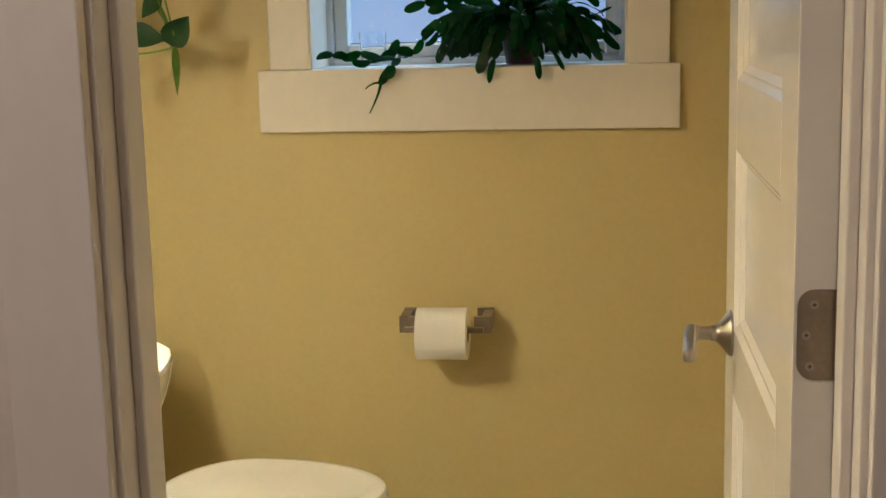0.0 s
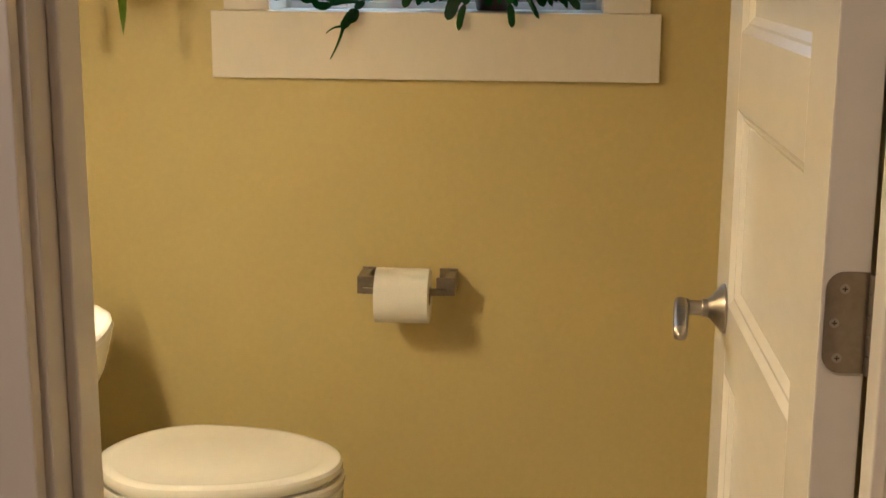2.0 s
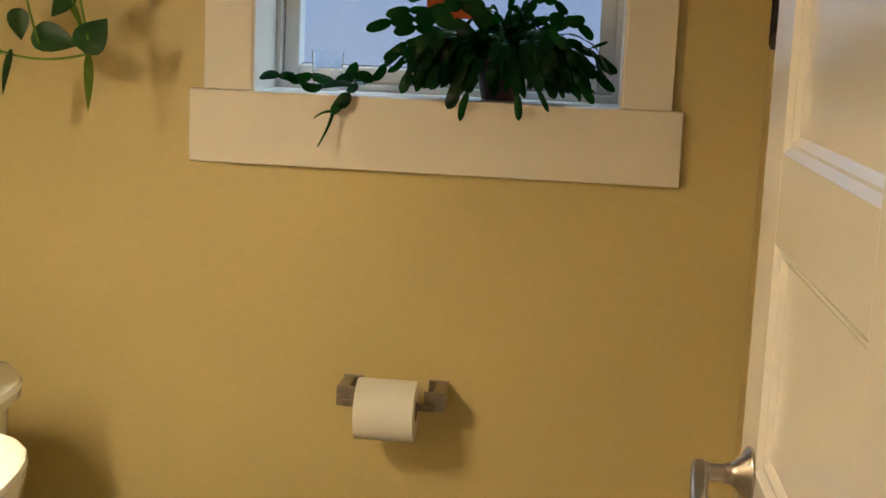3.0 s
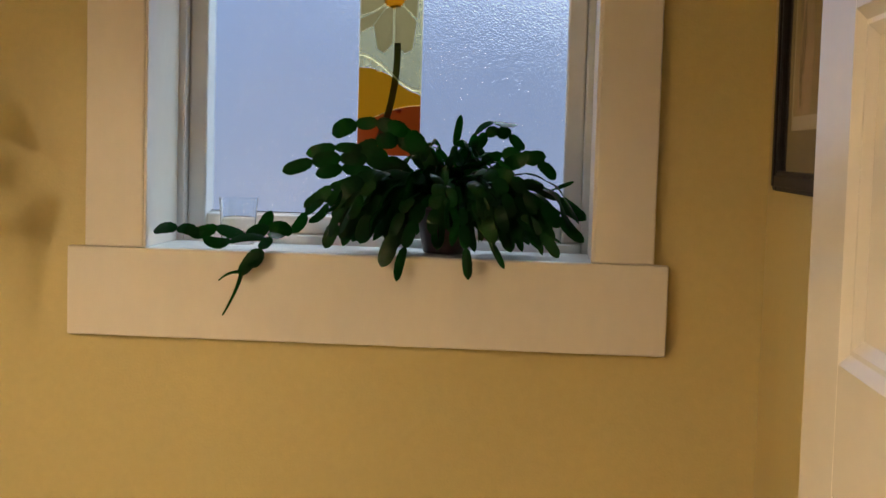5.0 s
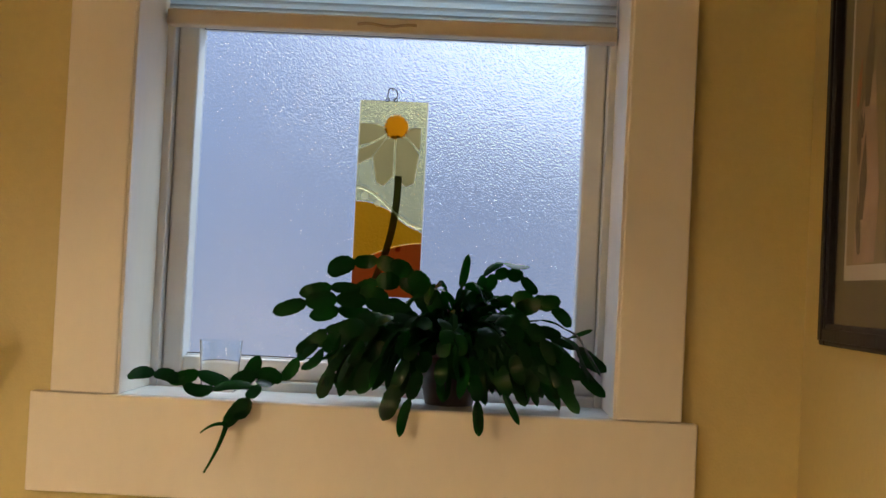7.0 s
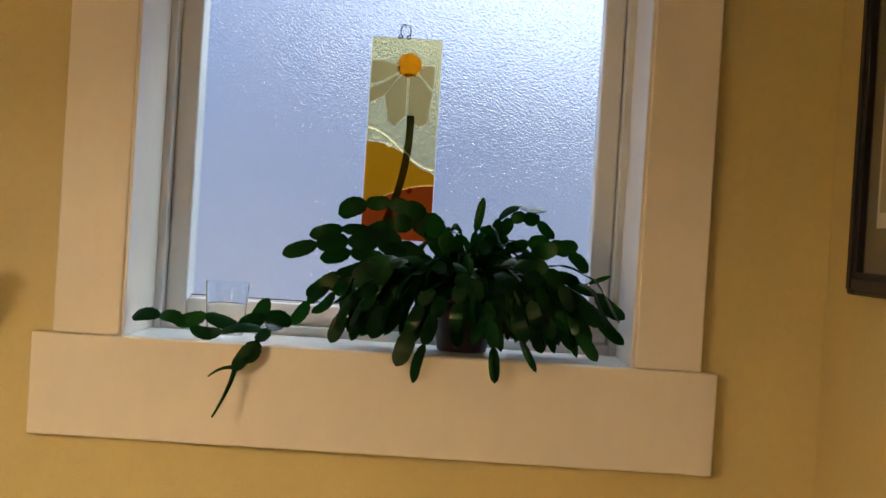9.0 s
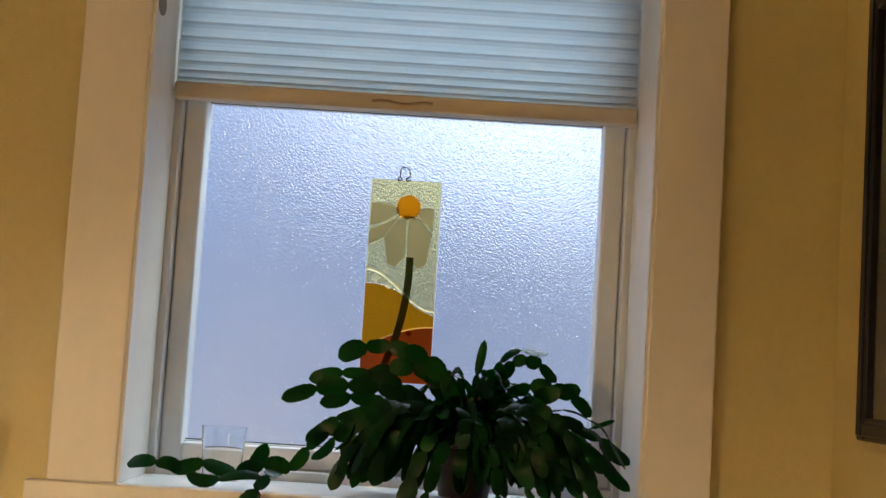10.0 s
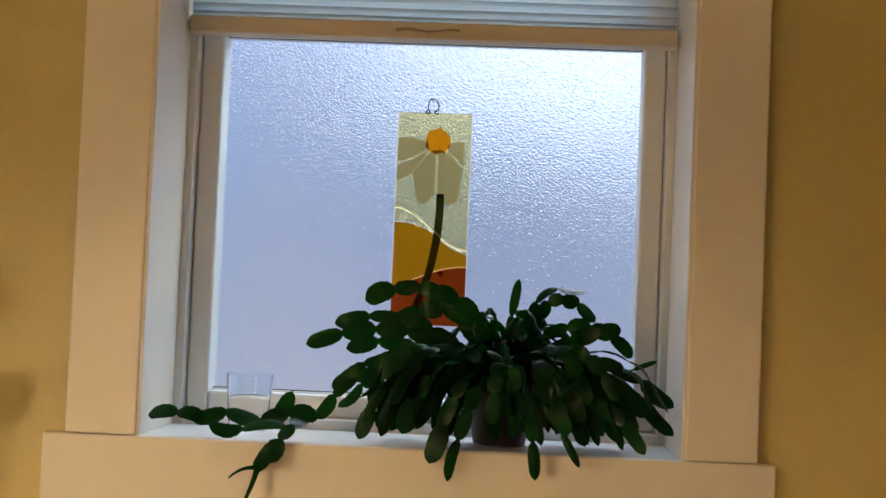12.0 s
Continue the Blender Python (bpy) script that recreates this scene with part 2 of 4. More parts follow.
def thing(name, base, label, category, group="", kind=""):
    ob = new(name)
    ob.location = base
    ob.empty_display_size = 0.05
    return tagged(ob, label, category, group, kind)


def structure(name, bm, mat, label, category):
    return tagged(part(name, bm, mat), label, category, "", "structure")


def box(x0, x1, y0, y1, z0, z1, bevel=0.0, bm=None, segs=2):
    b = bmesh.new()
    bmesh.ops.create_cube(b, size=1)
    bmesh.ops.scale(b, verts=b.verts, vec=(x1 - x0, y1 - y0, z1 - z0))
    bmesh.ops.translate(b, verts=b.verts, vec=((x0 + x1) / 2, (y0 + y1) / 2, (z0 + z1) / 2))
    if bevel:
        bmesh.ops.bevel(b, geom=b.edges[:], offset=bevel, segments=segs, affect="EDGES", profile=0.5)
    return join(bm, b)


def join(bm, other):
    if bm is None:
        return other
    me = bpy.data.meshes.new("tmp")
    other.to_mesh(me)
    other.free()
    bm.from_mesh(me)
    bpy.data.meshes.remove(me)
    return bm


def loft(rings, cap=True, bm=None):
    """Skins closed rings of points, each with the same count."""
    b = bmesh.new()
    rows = [[b.verts.new(p) for p in ring] for ring in rings]
    k = len(rows[0])
    for r0, r1 in zip(rows, rows[1:]):
        for i in range(k):
            b.faces.new((r0[i], r0[(i + 1) % k], r1[(i + 1) % k], r1[i]))
    if cap:
        b.faces.new(rows[0][::-1])
        b.faces.new(rows[-1])
    for f in b.faces:
        f.smooth = True
    return join(bm, b)


def lathe(profile, at, axis="Z", count=32, cap=True, bm=None):
    """Turns (radius, height) pairs about an axis through a point."""
    rings = []
    for r, h in profile:
        ring = []
        for i in range(count):
            a = 2 * math.pi * i / count
            c, s = r * math.cos(a), r * math.sin(a)
            v = {"Z": (c, s, h), "X": (h, c, s), "Y": (c, h, s)}[axis]
            ring.append(Vector(at) + Vector(v))
        rings.append(ring)
    return loft(rings, cap, bm)


def tube(points, radius, bm=None, count=6, taper=1.0):
    rings = []
    pts = [Vector(p) for p in points]
    for i, p in enumerate(pts):
        d = (pts[min(i + 1, len(pts) - 1)] - pts[max(i - 1, 0)]).normalized()
        s = d.orthogonal().normalized()
        u = d.cross(s)
        r = radius * (1 + (taper - 1) * i / max(1, len(pts) - 1))
        rings.append([p + r * (math.cos(2 * math.pi * k / count) * s + math.sin(2 * math.pi * k / count) * u) for k in range(count)])
    return loft(rings, True, bm)


def bezier(a, b, c, count):
    a, b, c = Vector(a), Vector(b), Vector(c)
    return [(1 - t) ** 2 * a + 2 * t * (1 - t) * b + t * t * c for t in (i / count for i in range(count + 1))]


# ---- the setting ----
XW, XE, YN, YS, YH, TOP = -1.15, 0.31, 2.65, 1.03, 0.92, 2.44
OX0, OX1, OZ0, OZ1 = -0.626, 0.056, 1.217, 2.12       # window opening, inside the casing
L = 0.014                                            # lining boards
WT = 0.27
bm = box(XW - 0.12, OX0 - L, YN, YN + WT, 0, TOP)
box(OX1 + L, XE + 0.12, YN, YN + WT, 0, TOP, bm=bm)
box(OX0 - L, OX1 + L, YN, YN + WT, 0, OZ0 - L, bm=bm)
box(OX0 - L, OX1 + L, YN, YN + WT, OZ1 + L, TOP, bm=bm)
structure("wall_north", bm, WALL, "ochre yellow painted wall with a window", "wall")
structure("wall_east", box(XE, XE + 0.12, YS, YN, 0, TOP), WALL, "ochre yellow painted side wall", "wall")
structure("wall_west", box(XW - 0.12, XW, YS, YN, 0, TOP), WALL, "ochre yellow painted wall behind toilet and basin", "wall")

JX0, JX1, JZ = -0.430, 0.242, 2.05                    # door opening between the jambs
bm = box(XW - 0.8, JX0 - 0.02, YH, YS, 0, TOP)
box(JX1 + 0.02, XE + 1.2, YH, YS, 0, TOP, bm=bm)
box(JX0 - 0.02, JX1 + 0.02, YH, YS, JZ + 0.02, TOP, bm=bm)
structure("wall_south", bm, HALLW, "painted partition wall around the doorway", "wall")
structure("wall_hall_back", box(-1.9, 1.5, -1.92, -1.80, 0, TOP), HALLW, "cream painted hallway wall", "wall")
structure("wall_hall_west", box(-2.02, -1.9, -1.92, YS, 0, TOP), HALLW, "cream painted hallway wall", "wall")
structure("wall_hall_east", box(1.51, 1.63, -1.92, YS, 0, TOP), HALLW, "cream painted hallway wall", "wall")
structure("ceiling", box(XW - 0.12, XE + 0.12, YS, YN + WT, TOP, TOP + 0.1, bm=box(-2.02, 1.63, -1.92, YS, TOP, TOP + 0.1)), CEIL, "white painted ceiling", "ceiling")
floor = structure("floor", box(XW - 0.12, XE + 0.12, YS, YN + WT, -0.6, -0.006, bm=box(-2.02, 1.63, -1.92, YS, -0.6, -0.006)), GROUT, "tiled floor with dark joints", "floor")
structure("ground", box(-60, 60, -60, 60, -0.7, -0.6), GROUT, "ground outside the window", "ground")
bm = bmesh.new()
bmesh.ops.create_grid(bm, x_segments=1, y_segments=1, size=1)
bmesh.ops.scale(bm, verts=bm.verts, vec=(9, 6, 1))
bmesh.ops.rotate(bm, verts=bm.verts, matrix=Matrix.Rotation(radians(90), 3, "X"))
ob = structure("backdrop", bm, OUTDOORS, "pale blurred daylight outside", "backdrop")
ob.location = (0, 9.0, 1.5)

# doorway: jambs, stops and flat casings
SY0, SY1 = 0.955, 0.995
for name, x0, x1, s0, s1 in (("trim_jamb_west", JX0 - 0.02, JX0, JX0, JX0 + 0.011), ("trim_jamb_east", JX1, JX1 + 0.02, JX1 - 0.011, JX1)):
    bm = box(x0, x1, YH - 0.001, YS + 0.001, 0, JZ + 0.02, 0.0015)
    box(s0, s1, SY0, SY1, 0, JZ, 0.002, bm=bm)
    structure(name, bm, TRIM, "white painted door jamb with stop", "door jamb")
bm = box(JX0, JX1, YH - 0.001, YS + 0.001, JZ, JZ + 0.02, 0.0015)
box(JX0 + 0.011, JX1 - 0.011, SY0, SY1, JZ - 0.011, JZ, 0.002, bm=bm)
structure("trim_jamb_head", bm, TRIM, "white painted door head jamb", "door jamb")
for name, ya, yb in (("hall", YH - 0.02, YH - 0.001), ("room", YS + 0.001, YS + 0.018)):
    structure("trim_casing_west_" + name, box(JX0 - 0.098, JX0 - 0.007, ya, yb, 0, JZ + 0.006, 0.002), TRIM, "flat white painted door casing", "trim")
    structure("trim_casing_head_" + name, box(JX0 - 0.11, JX1 + (0.11 if name == "hall" else 0.06), ya, yb, JZ + 0.007, JZ + 0.12, 0.002), TRIM, "flat white painted door casing", "trim")
    if name == "hall":
        structure("trim_casing_east_" + name, box(JX1 + 0.007, JX1 + 0.098, ya, yb, 0, JZ + 0.006, 0.002), TRIM, "flat white painted door casing", "trim")
    else:
        structure("trim_casing_east_" + name, box(JX1 + 0.012, XE - 0.002, ya, yb, 0, JZ + 0.006, 0.002), TRIM, "flat white painted door casing", "trim")

# ---- the window ----
CY = 2.630
structure("trim_window_apron", box(-0.744, 0.168, CY - 0.002, YN, 1.080, OZ0 - 0.001, 0.0025), TRIM, "wide flat white painted window apron board", "trim")
structure("trim_window_casing_west", box(-0.717, OX0 - 0.001, CY, YN, OZ0, OZ1 + 0.005, 0.0025), TRIM, "flat white painted window casing", "trim")
structure("trim_window_casing_east", box(OX1 + 0.001, 0.146, CY, YN, OZ0, OZ1 + 0.005, 0.0025), TRIM, "flat white painted window casing", "trim")
structure("trim_window_casing_head", box(-0.744, 0.173, CY - 0.002, YN, OZ1 + 0.006, OZ1 + 0.13, 0.0025), TRIM, "flat white painted window head casing", "trim")

window = thing("window_1", (-0.285, 2.80, OZ0), "white vinyl window with obscure textured lower glass", "window", "", "structure")
FY, GY = 2.805, 2.862
for name, args in (("jamb_lining", (OX0 - L, OX0 + 0.003, CY + 0.004, FY, OZ0, OZ1)), ("jamb_lining", (OX1 - 0.003, OX1 + L, CY + 0.004, FY, OZ0, OZ1)),
                   ("head_lining", (OX0 - L, OX1 + L, CY + 0.004, FY, OZ1, OZ1 + L))):
    part(name, box(*args, 0.001), TRIM, window)
part("window_sill", box(OX0 - L, OX1 + L, CY + 0.001, FY, OZ0 - L, OZ0, 0.003), SILL, window, "glossy white painted sill")


def ring_frame(x0, x1, z0, z1, w, y0, y1, bev):
    bm = box(x0, x0 + w, y0, y1, z0, z1, bev)
    box(x1 - w, x1, y0, y1, z0, z1, bev, bm=bm)
    box(x0 + w, x1 - w, y0 + 0.0005, y1, z0, z0 + w, bev, bm=bm)
    box(x0 + w, x1 - w, y0 + 0.0005, y1, z1 - w, z1, bev, bm=bm)
    return bm


part("window_frame", ring_frame(OX0 - L, OX1 + L, OZ0 - L, OZ1 + L, 0.028, FY, YN + WT - 0.02, 0.002), VINYL, window)
MR = 1.768
sash = part("lower_sash", ring_frame(OX0 + 0.0145, OX1 - 0.0145, OZ0 + 0.0145, MR + 0.03, 0.031, FY + 0.022, GY + 0.02, 0.004), VINYL, window)
part("pane", box(OX0 + 0.035, OX1 - 0.035, GY, GY + 0.005, OZ0 + 0.038, MR + 0.012), RAINGLASS, sash, "obscure textured glass", False).visible_shadow = False
part("glazing_bead", ring_frame(OX0 + 0.0395, OX1 - 0.0395, OZ0 + 0.0435, MR + 0.004, 0.004, GY - 0.012, GY - 0.001, 0.001), VINYL, sash)
part("glazing_seal", ring_frame(OX0 + 0.0436, OX1 - 0.0436, OZ0 + 0.0476, MR - 0.0001, 0.0016, GY - 0.003, GY - 0.0006, 0.0), GASKET, sash, "thin dark seal")
usash = part("upper_sash", ring_frame(OX0 + 0.0145, OX1 - 0.0145, MR + 0.031, OZ1 - 0.0145, 0.030, FY + 0.032, GY + 0.03, 0.004), VINYL, window)
part("pane", box(OX0 + 0.035, OX1 - 0.035, GY + 0.01, GY + 0.014, MR + 0.055, OZ1 - 0.04), CLEAR, usash, "clear glass", False).visible_shadow = False

# ---- cellular blind in the window ----
BX0, BX1, BY = OX0 + 0.006, OX1 - 0.006, 2.788
blind = thing("cellular_blind", (-0.285, BY, 1.76), "white pleated cellular blind with cream rails, lowered from the top", "blind")
bm = box(BX0, BX1, BY - 0.012, BY + 0.016, 1.757, 1.781, 0.003)
rail = part("bottom_rail", bm, RAIL, blind, "cream bottom rail")
bm = tube([(-0.335 + 0.011 * i, BY - 0.0135, 1.768 + 0.002 * math.sin(i * 1.1)) for i in range(9)], 0.0022, count=5)
part("pull_grip", bm, CARD, rail, "small dark worn finger grip")
part("top_rail", box(BX0, BX1, BY - 0.012, BY + 0.016, 1.964, 1.976, 0.003), RAIL, blind, "cream top rail")
part("rail_clip", box(-0.292, -0.228, BY - 0.016, BY + 0.012, 1.9755, 1.986, 0.003), CLEAR, blind, "clear plastic clip")
z, k, zs = 1.781, 0, [1.781]
while z < 1.964:
    z += 0.0085 + 0.0135 * min(1, k / 5.0)
    k += 1
    zs.append(min(z, 1.964))
zs[-1] = 1.964
prof = []
for a, b in zip(zs, zs[1:]):
    prof += [(BY + 0.0005, a), (BY - 0.0022, a + (b - a) * 0.22), (BY - 0.0034, (a + b) / 2), (BY - 0.0022, a + (b - a) * 0.78)]
prof.append((BY + 0.0005, 1.964))
front = [(y, zz) for y, zz in prof]
for name, pr in (("pleats", front),):
    bm = bmesh.new()
    rows = [[bm.verts.new((x, y, zz)) for x in (BX0 + 0.002, -0.4, -0.17, BX1 - 0.002)] for y, zz in pr]
    for r0, r1 in zip(rows, rows[1:]):
        for i in range(3):
            bm.faces.new((r0[i], r0[i + 1], r1[i + 1], r1[i]))
    part(name, bm, SHADE, blind, smooth=False)
for x in (BX0 + 0.09, BX1 - 0.09):
    part("lift_cord", tube([(x, BY + 0.002, 1.974), (x, BY + 0.002, OZ1)], 0.0008, count=5), RAIL, blind)


# ---- stained glass ornament ----
def poly(points, y0, y1):
    b = bmesh.new()
    f = [b.verts.new((x, y0, z)) for x, z in points]
    r = [b.verts.new((x, y1, z)) for x, z in points]
    k = len(f)
    b.faces.new(f)
    b.faces.new(r[::-1])
    for i in range(k):
        b.faces.new((f[i], f[(i + 1) % k], r[(i + 1) % k], r[i]))
    return b


SX0, SX1, SZ0, SZ1, SY = -0.330, -0.227, 1.366, 1.664, 2.832
ornament = thing("stained_glass_ornament", ((SX0 + SX1) / 2, SY, SZ1), "fused glass panel, white daisy over amber and red hills", "ornament")
PALE = glass("pale_yellow_glass", (0.86, 0.74, 0.36), 0.2, 0.35, (1, 1, 1), 260, ior=1.2)
PETAL = glass("milky_petal_glass", (0.56, 0.47, 0.34), 0.5, 0.1, (1, 1, 1), 90, ior=1.2)
AMBER = glass("amber_glass", (0.66, 0.25, 0.006), 0.35, 0.4, (1, 1, 1), 160, ior=1.2)
RED = glass("red_brown_glass", (0.36, 0.045, 0.004), 0.4, 0.2, (1, 1, 1), 120, ior=1.2)
ORANGE = glass("orange_glass", (1.0, 0.36, 0.015), 0.4, 0.2, (1, 1, 1), 200, ior=1.2)
GREENG = glass("dark_green_glass", (0.05, 0.06, 0.012), 0.4, 0.1, (1, 1, 1), 120, ior=1.2)
# white glass for frit lines and beads, also for tubes painting refraction glints
FROST = glass("white_frit_and_glint", (1.0, 1.0, 0.97), 0.55, ior=1.2)


def wave(u):
    return 1.502 + 0.029 * math.cos(math.pi * u)


def hill(u):
    return min(wave(u) - 0.002, 1.512 - 0.055 * max(0.0, u - 0.12) ** 1.6)


def low_hill(u):
    return 1.414 + 0.035 * math.sin(u * 1.57)


N = 16
us = [i / N for i in range(N + 1)]
sx = lambda u: SX0 + u * (SX1 - SX0)
part("backing_glass", poly([(SX0, hill(0) - 0.002)] + [(sx(u), hill(u) - 0.002) for u in us[1:]] + [(SX1, SZ1), (SX0, SZ1)], SY, SY + 0.004), PALE, ornament, "pale yellow glass", False)
part("hill", poly([(sx(u), low_hill(u)) for u in us] + [(sx(u), hill(u) - 0.003) for u in us[::-1]], SY, SY + 0.004), AMBER, ornament, "amber glass hill", False)
part("hill", poly([(SX0, SZ0), (SX1, SZ0)] + [(sx(u), low_hill(u) - 0.001) for u in us[::-1]], SY, SY + 0.004), RED, ornament, "red-brown glass hill", False)
part("wavy_line", tube([(sx(u), SY - 0.001, wave(u)) for u in us], 0.0026, count=6), FROST, ornament, "white frit line")
part("wavy_line", tube([(sx(u), SY - 0.001, low_hill(u)) for u in us], 0.0010, count=6), FROST, ornament, "thin pale line")
stem = bezier((-0.267, SY - 0.002, 1.550), (-0.264, SY - 0.002, 1.460), (-0.298, SY - 0.002, 1.385), 12)
part("flower_stem", poly([(p.x - 0.0055, p.z) for p in stem] + [(p.x + 0.0055, p.z) for p in stem[::-1]], SY - 0.003, SY - 0.0004), GREENG, ornament, "dark green stem", False)
CX, CZ = -0.273, 1.624
petals = (((-0.002, -0.012), (-0.016, -0.020), (-0.034, -0.046), (-0.027, -0.084), (-0.016, -0.090), (-0.002, -0.074)),
          ((0.0, -0.012), (0.001, -0.074), (0.018, -0.090), (0.030, -0.084), (0.036, -0.040), (0.016, -0.016)),
          ((-0.012, -0.012), (-0.034, -0.026), (-0.056, -0.036), (-0.056, -0.058), (-0.036, -0.047), (-0.017, -0.020)),
          ((-0.014, -0.002), (-0.034, 0.004), (-0.056, 0.004), (-0.056, -0.030), (-0.036, -0.024), (-0.014, -0.010)),
          ((0.014, -0.006), (0.024, 0.0), (0.037, 0.0), (0.037, -0.034), (0.026, -0.024), (0.015, -0.014)))
for p in petals:
    pts = [(CX + a, CZ + b) for a, b in p]
    petal = part("petal", poly(pts, SY - 0.002, SY - 0.0004), PETAL, ornament, "milky white petal", False)
    # white tube paints the bright refraction around the petal
    part("petal_edge_glint", tube([(x, SY - 0.0022, zz) for x, zz in pts + pts[:1]], 0.0010, count=5), FROST, petal)
frit = random.Random(3)
ring = [(0.0178 * q * math.cos(i * math.pi / 24), 0.0178 * q * math.sin(i * math.pi / 24)) for i, q in ((i, frit.uniform(0.86, 1.0) if i % 2 else frit.uniform(1.0, 1.16)) for i in range(48))]
# white tubes added as highlights where light refracts at the panel's sides
for x in (SX0, SX1):
    part("edge_glint", tube([(x, SY + 0.002, SZ0), (x, SY + 0.002, SZ1)], 0.0013, count=6), FROST, ornament, "white tube standing for the bright refracting edge")
part("flower_centre", poly([(CX + a, CZ + b) for a, b in ring], SY - 0.004, SY - 0.0004), ORANGE, ornament, "bright orange glass disc", False)
for x, zz, r in ((-0.316, 1.518, 0.0058), (-0.296, 1.507, 0.0052), (-0.262, 1.439, 0.0045)):
    part("glass_bead", lathe([(0.001, -0.002), (r, -0.001), (r, 0.0), (r * 0.6, 0.001)], (x, SY - 0.002, zz), "Y", 14), FROST if zz > 1.5 else RED, ornament)
loop = [(-0.283 + 0.0075 * math.sin(a) * (1.0 + 0.2 * math.sin(a)), SY + 0.002, SZ1 + 0.010 - 0.010 * math.cos(a)) for a in (0.35 + i * 5.6 / 14 for i in range(15))]
bm = tube(loop, 0.0009, count=5)
for dx in (-0.006, 0.006):
    tube([(-0.283 + dx + 0.003 * math.cos(i * 0.8), SY + 0.002, SZ1 + 0.0015 + 0.003 * math.sin(i * 0.8)) for i in range(9)], 0.0009, count=5, bm=bm)
tube([(-0.283, SY + 0.002, SZ1 + 0.0195), (-0.283, GY + 0.001, SZ1 + 0.0205)], 0.0009, count=5, bm=bm)
part("wire_hook", bm, WIRE, ornament, "bent dark wire hook")


# ---- holiday cactus in its pot ----
PROFILE = ((0.0, 0.30), (0.05, 0.52), (0.14, 0.82), (0.20, 0.80), (0.34, 1.0), (0.40, 0.95), (0.56, 1.0), (0.62, 0.94), (0.78, 0.90), (0.84, 0.82), (0.94, 0.60), (0.99, 0.36))


def segments(steps, rng):
    """A chain of flat scalloped cactus segments, skinned as one branch. steps: start, direction, facing, length, width of each."""
    b = bmesh.new()
    rows = []
    for p, d, f, length, width in steps:
        s = d.cross(f).normalized()
        up = s.cross(d).normalized()
        bend = rng.uniform(-0.18, 0.18) * length
        for t, w in PROFILE:
            c = p + d * (t * length) + up * (bend * math.sin(t * math.pi))
            h = w * width / 2
            rows.append((b.verts.new(c - s * h), b.verts.new(c + up * 0.0018 * w), b.verts.new(c + s * h), b.verts.new(c - up * 0.0012 * w)))
    for r0, r1 in zip(rows, rows[1:]):
        for i in range(4):
            b.faces.new((r0[i], r0[(i + 1) % 4], r1[(i + 1) % 4], r1[i]))
    tip = b.verts.new(steps[-1][0] + steps[-1][1] * (steps[-1][3] * 1.05))
    b.faces.new(rows[0])
    for i in range(4):
        b.faces.new((rows[-1][i], rows[-1][(i + 1) % 4], tip))
    for f in b.faces:
        f.smooth = True
    return b


def branch(parent, a, mid, c, rng, size=0.046, wide=0.027, facing=None):
    total = (Vector(mid) - Vector(a)).length + (Vector(c) - Vector(mid)).length
    n = max(1, round(total / (size * 0.95)))
    pts = bezier(a, mid, c, n)
    steps = []
    f = Vector(facing) if facing else Vector((rng.uniform(-0.7, 0.7), rng.uniform(-1, 0.3), rng.uniform(-0.1, 0.9)))
    for i, (p, q) in enumerate(zip(pts, pts[1:])):
        d = (q - p).normalized()
        g = f + Vector((rng.uniform(-0.35, 0.35), rng.uniform(-0.35, 0.35), rng.uniform(-0.35, 0.35)))
        g = g - d * g.dot(d)
        if g.length < 0.15:
            g = d.orthogonal()
        steps.append((p, d, g.normalized(), (q - p).length, wide * rng.uniform(0.8, 1.18)))
    return part("branch", segments(steps, rng), CACTUS, parent)


rng = random.Random(7)
PX, PY = -0.172, 2.722
cactus = thing("holiday_cactus", (PX, PY, OZ0), "dark green holiday cactus trailing from a clay pot on the sill", "potted plant")
pot = part("pot", lathe([(0.030, 0.0), (0.034, 0.001), (0.040, 0.03), (0.046, 0.068), (0.050, 0.072), (0.050, 0.088), (0.044, 0.088), (0.041, 0.074)], (PX, PY, OZ0 + 0.0005), count=36), CLAY, cactus, "brown glazed clay pot")
part("soil", lathe([(0.0405, 0.070), (0.0405, 0.076), (0.02, 0.080)], (PX, PY, OZ0), count=24), SOIL, pot)
C0 = Vector((PX, PY, OZ0 + 0.080))
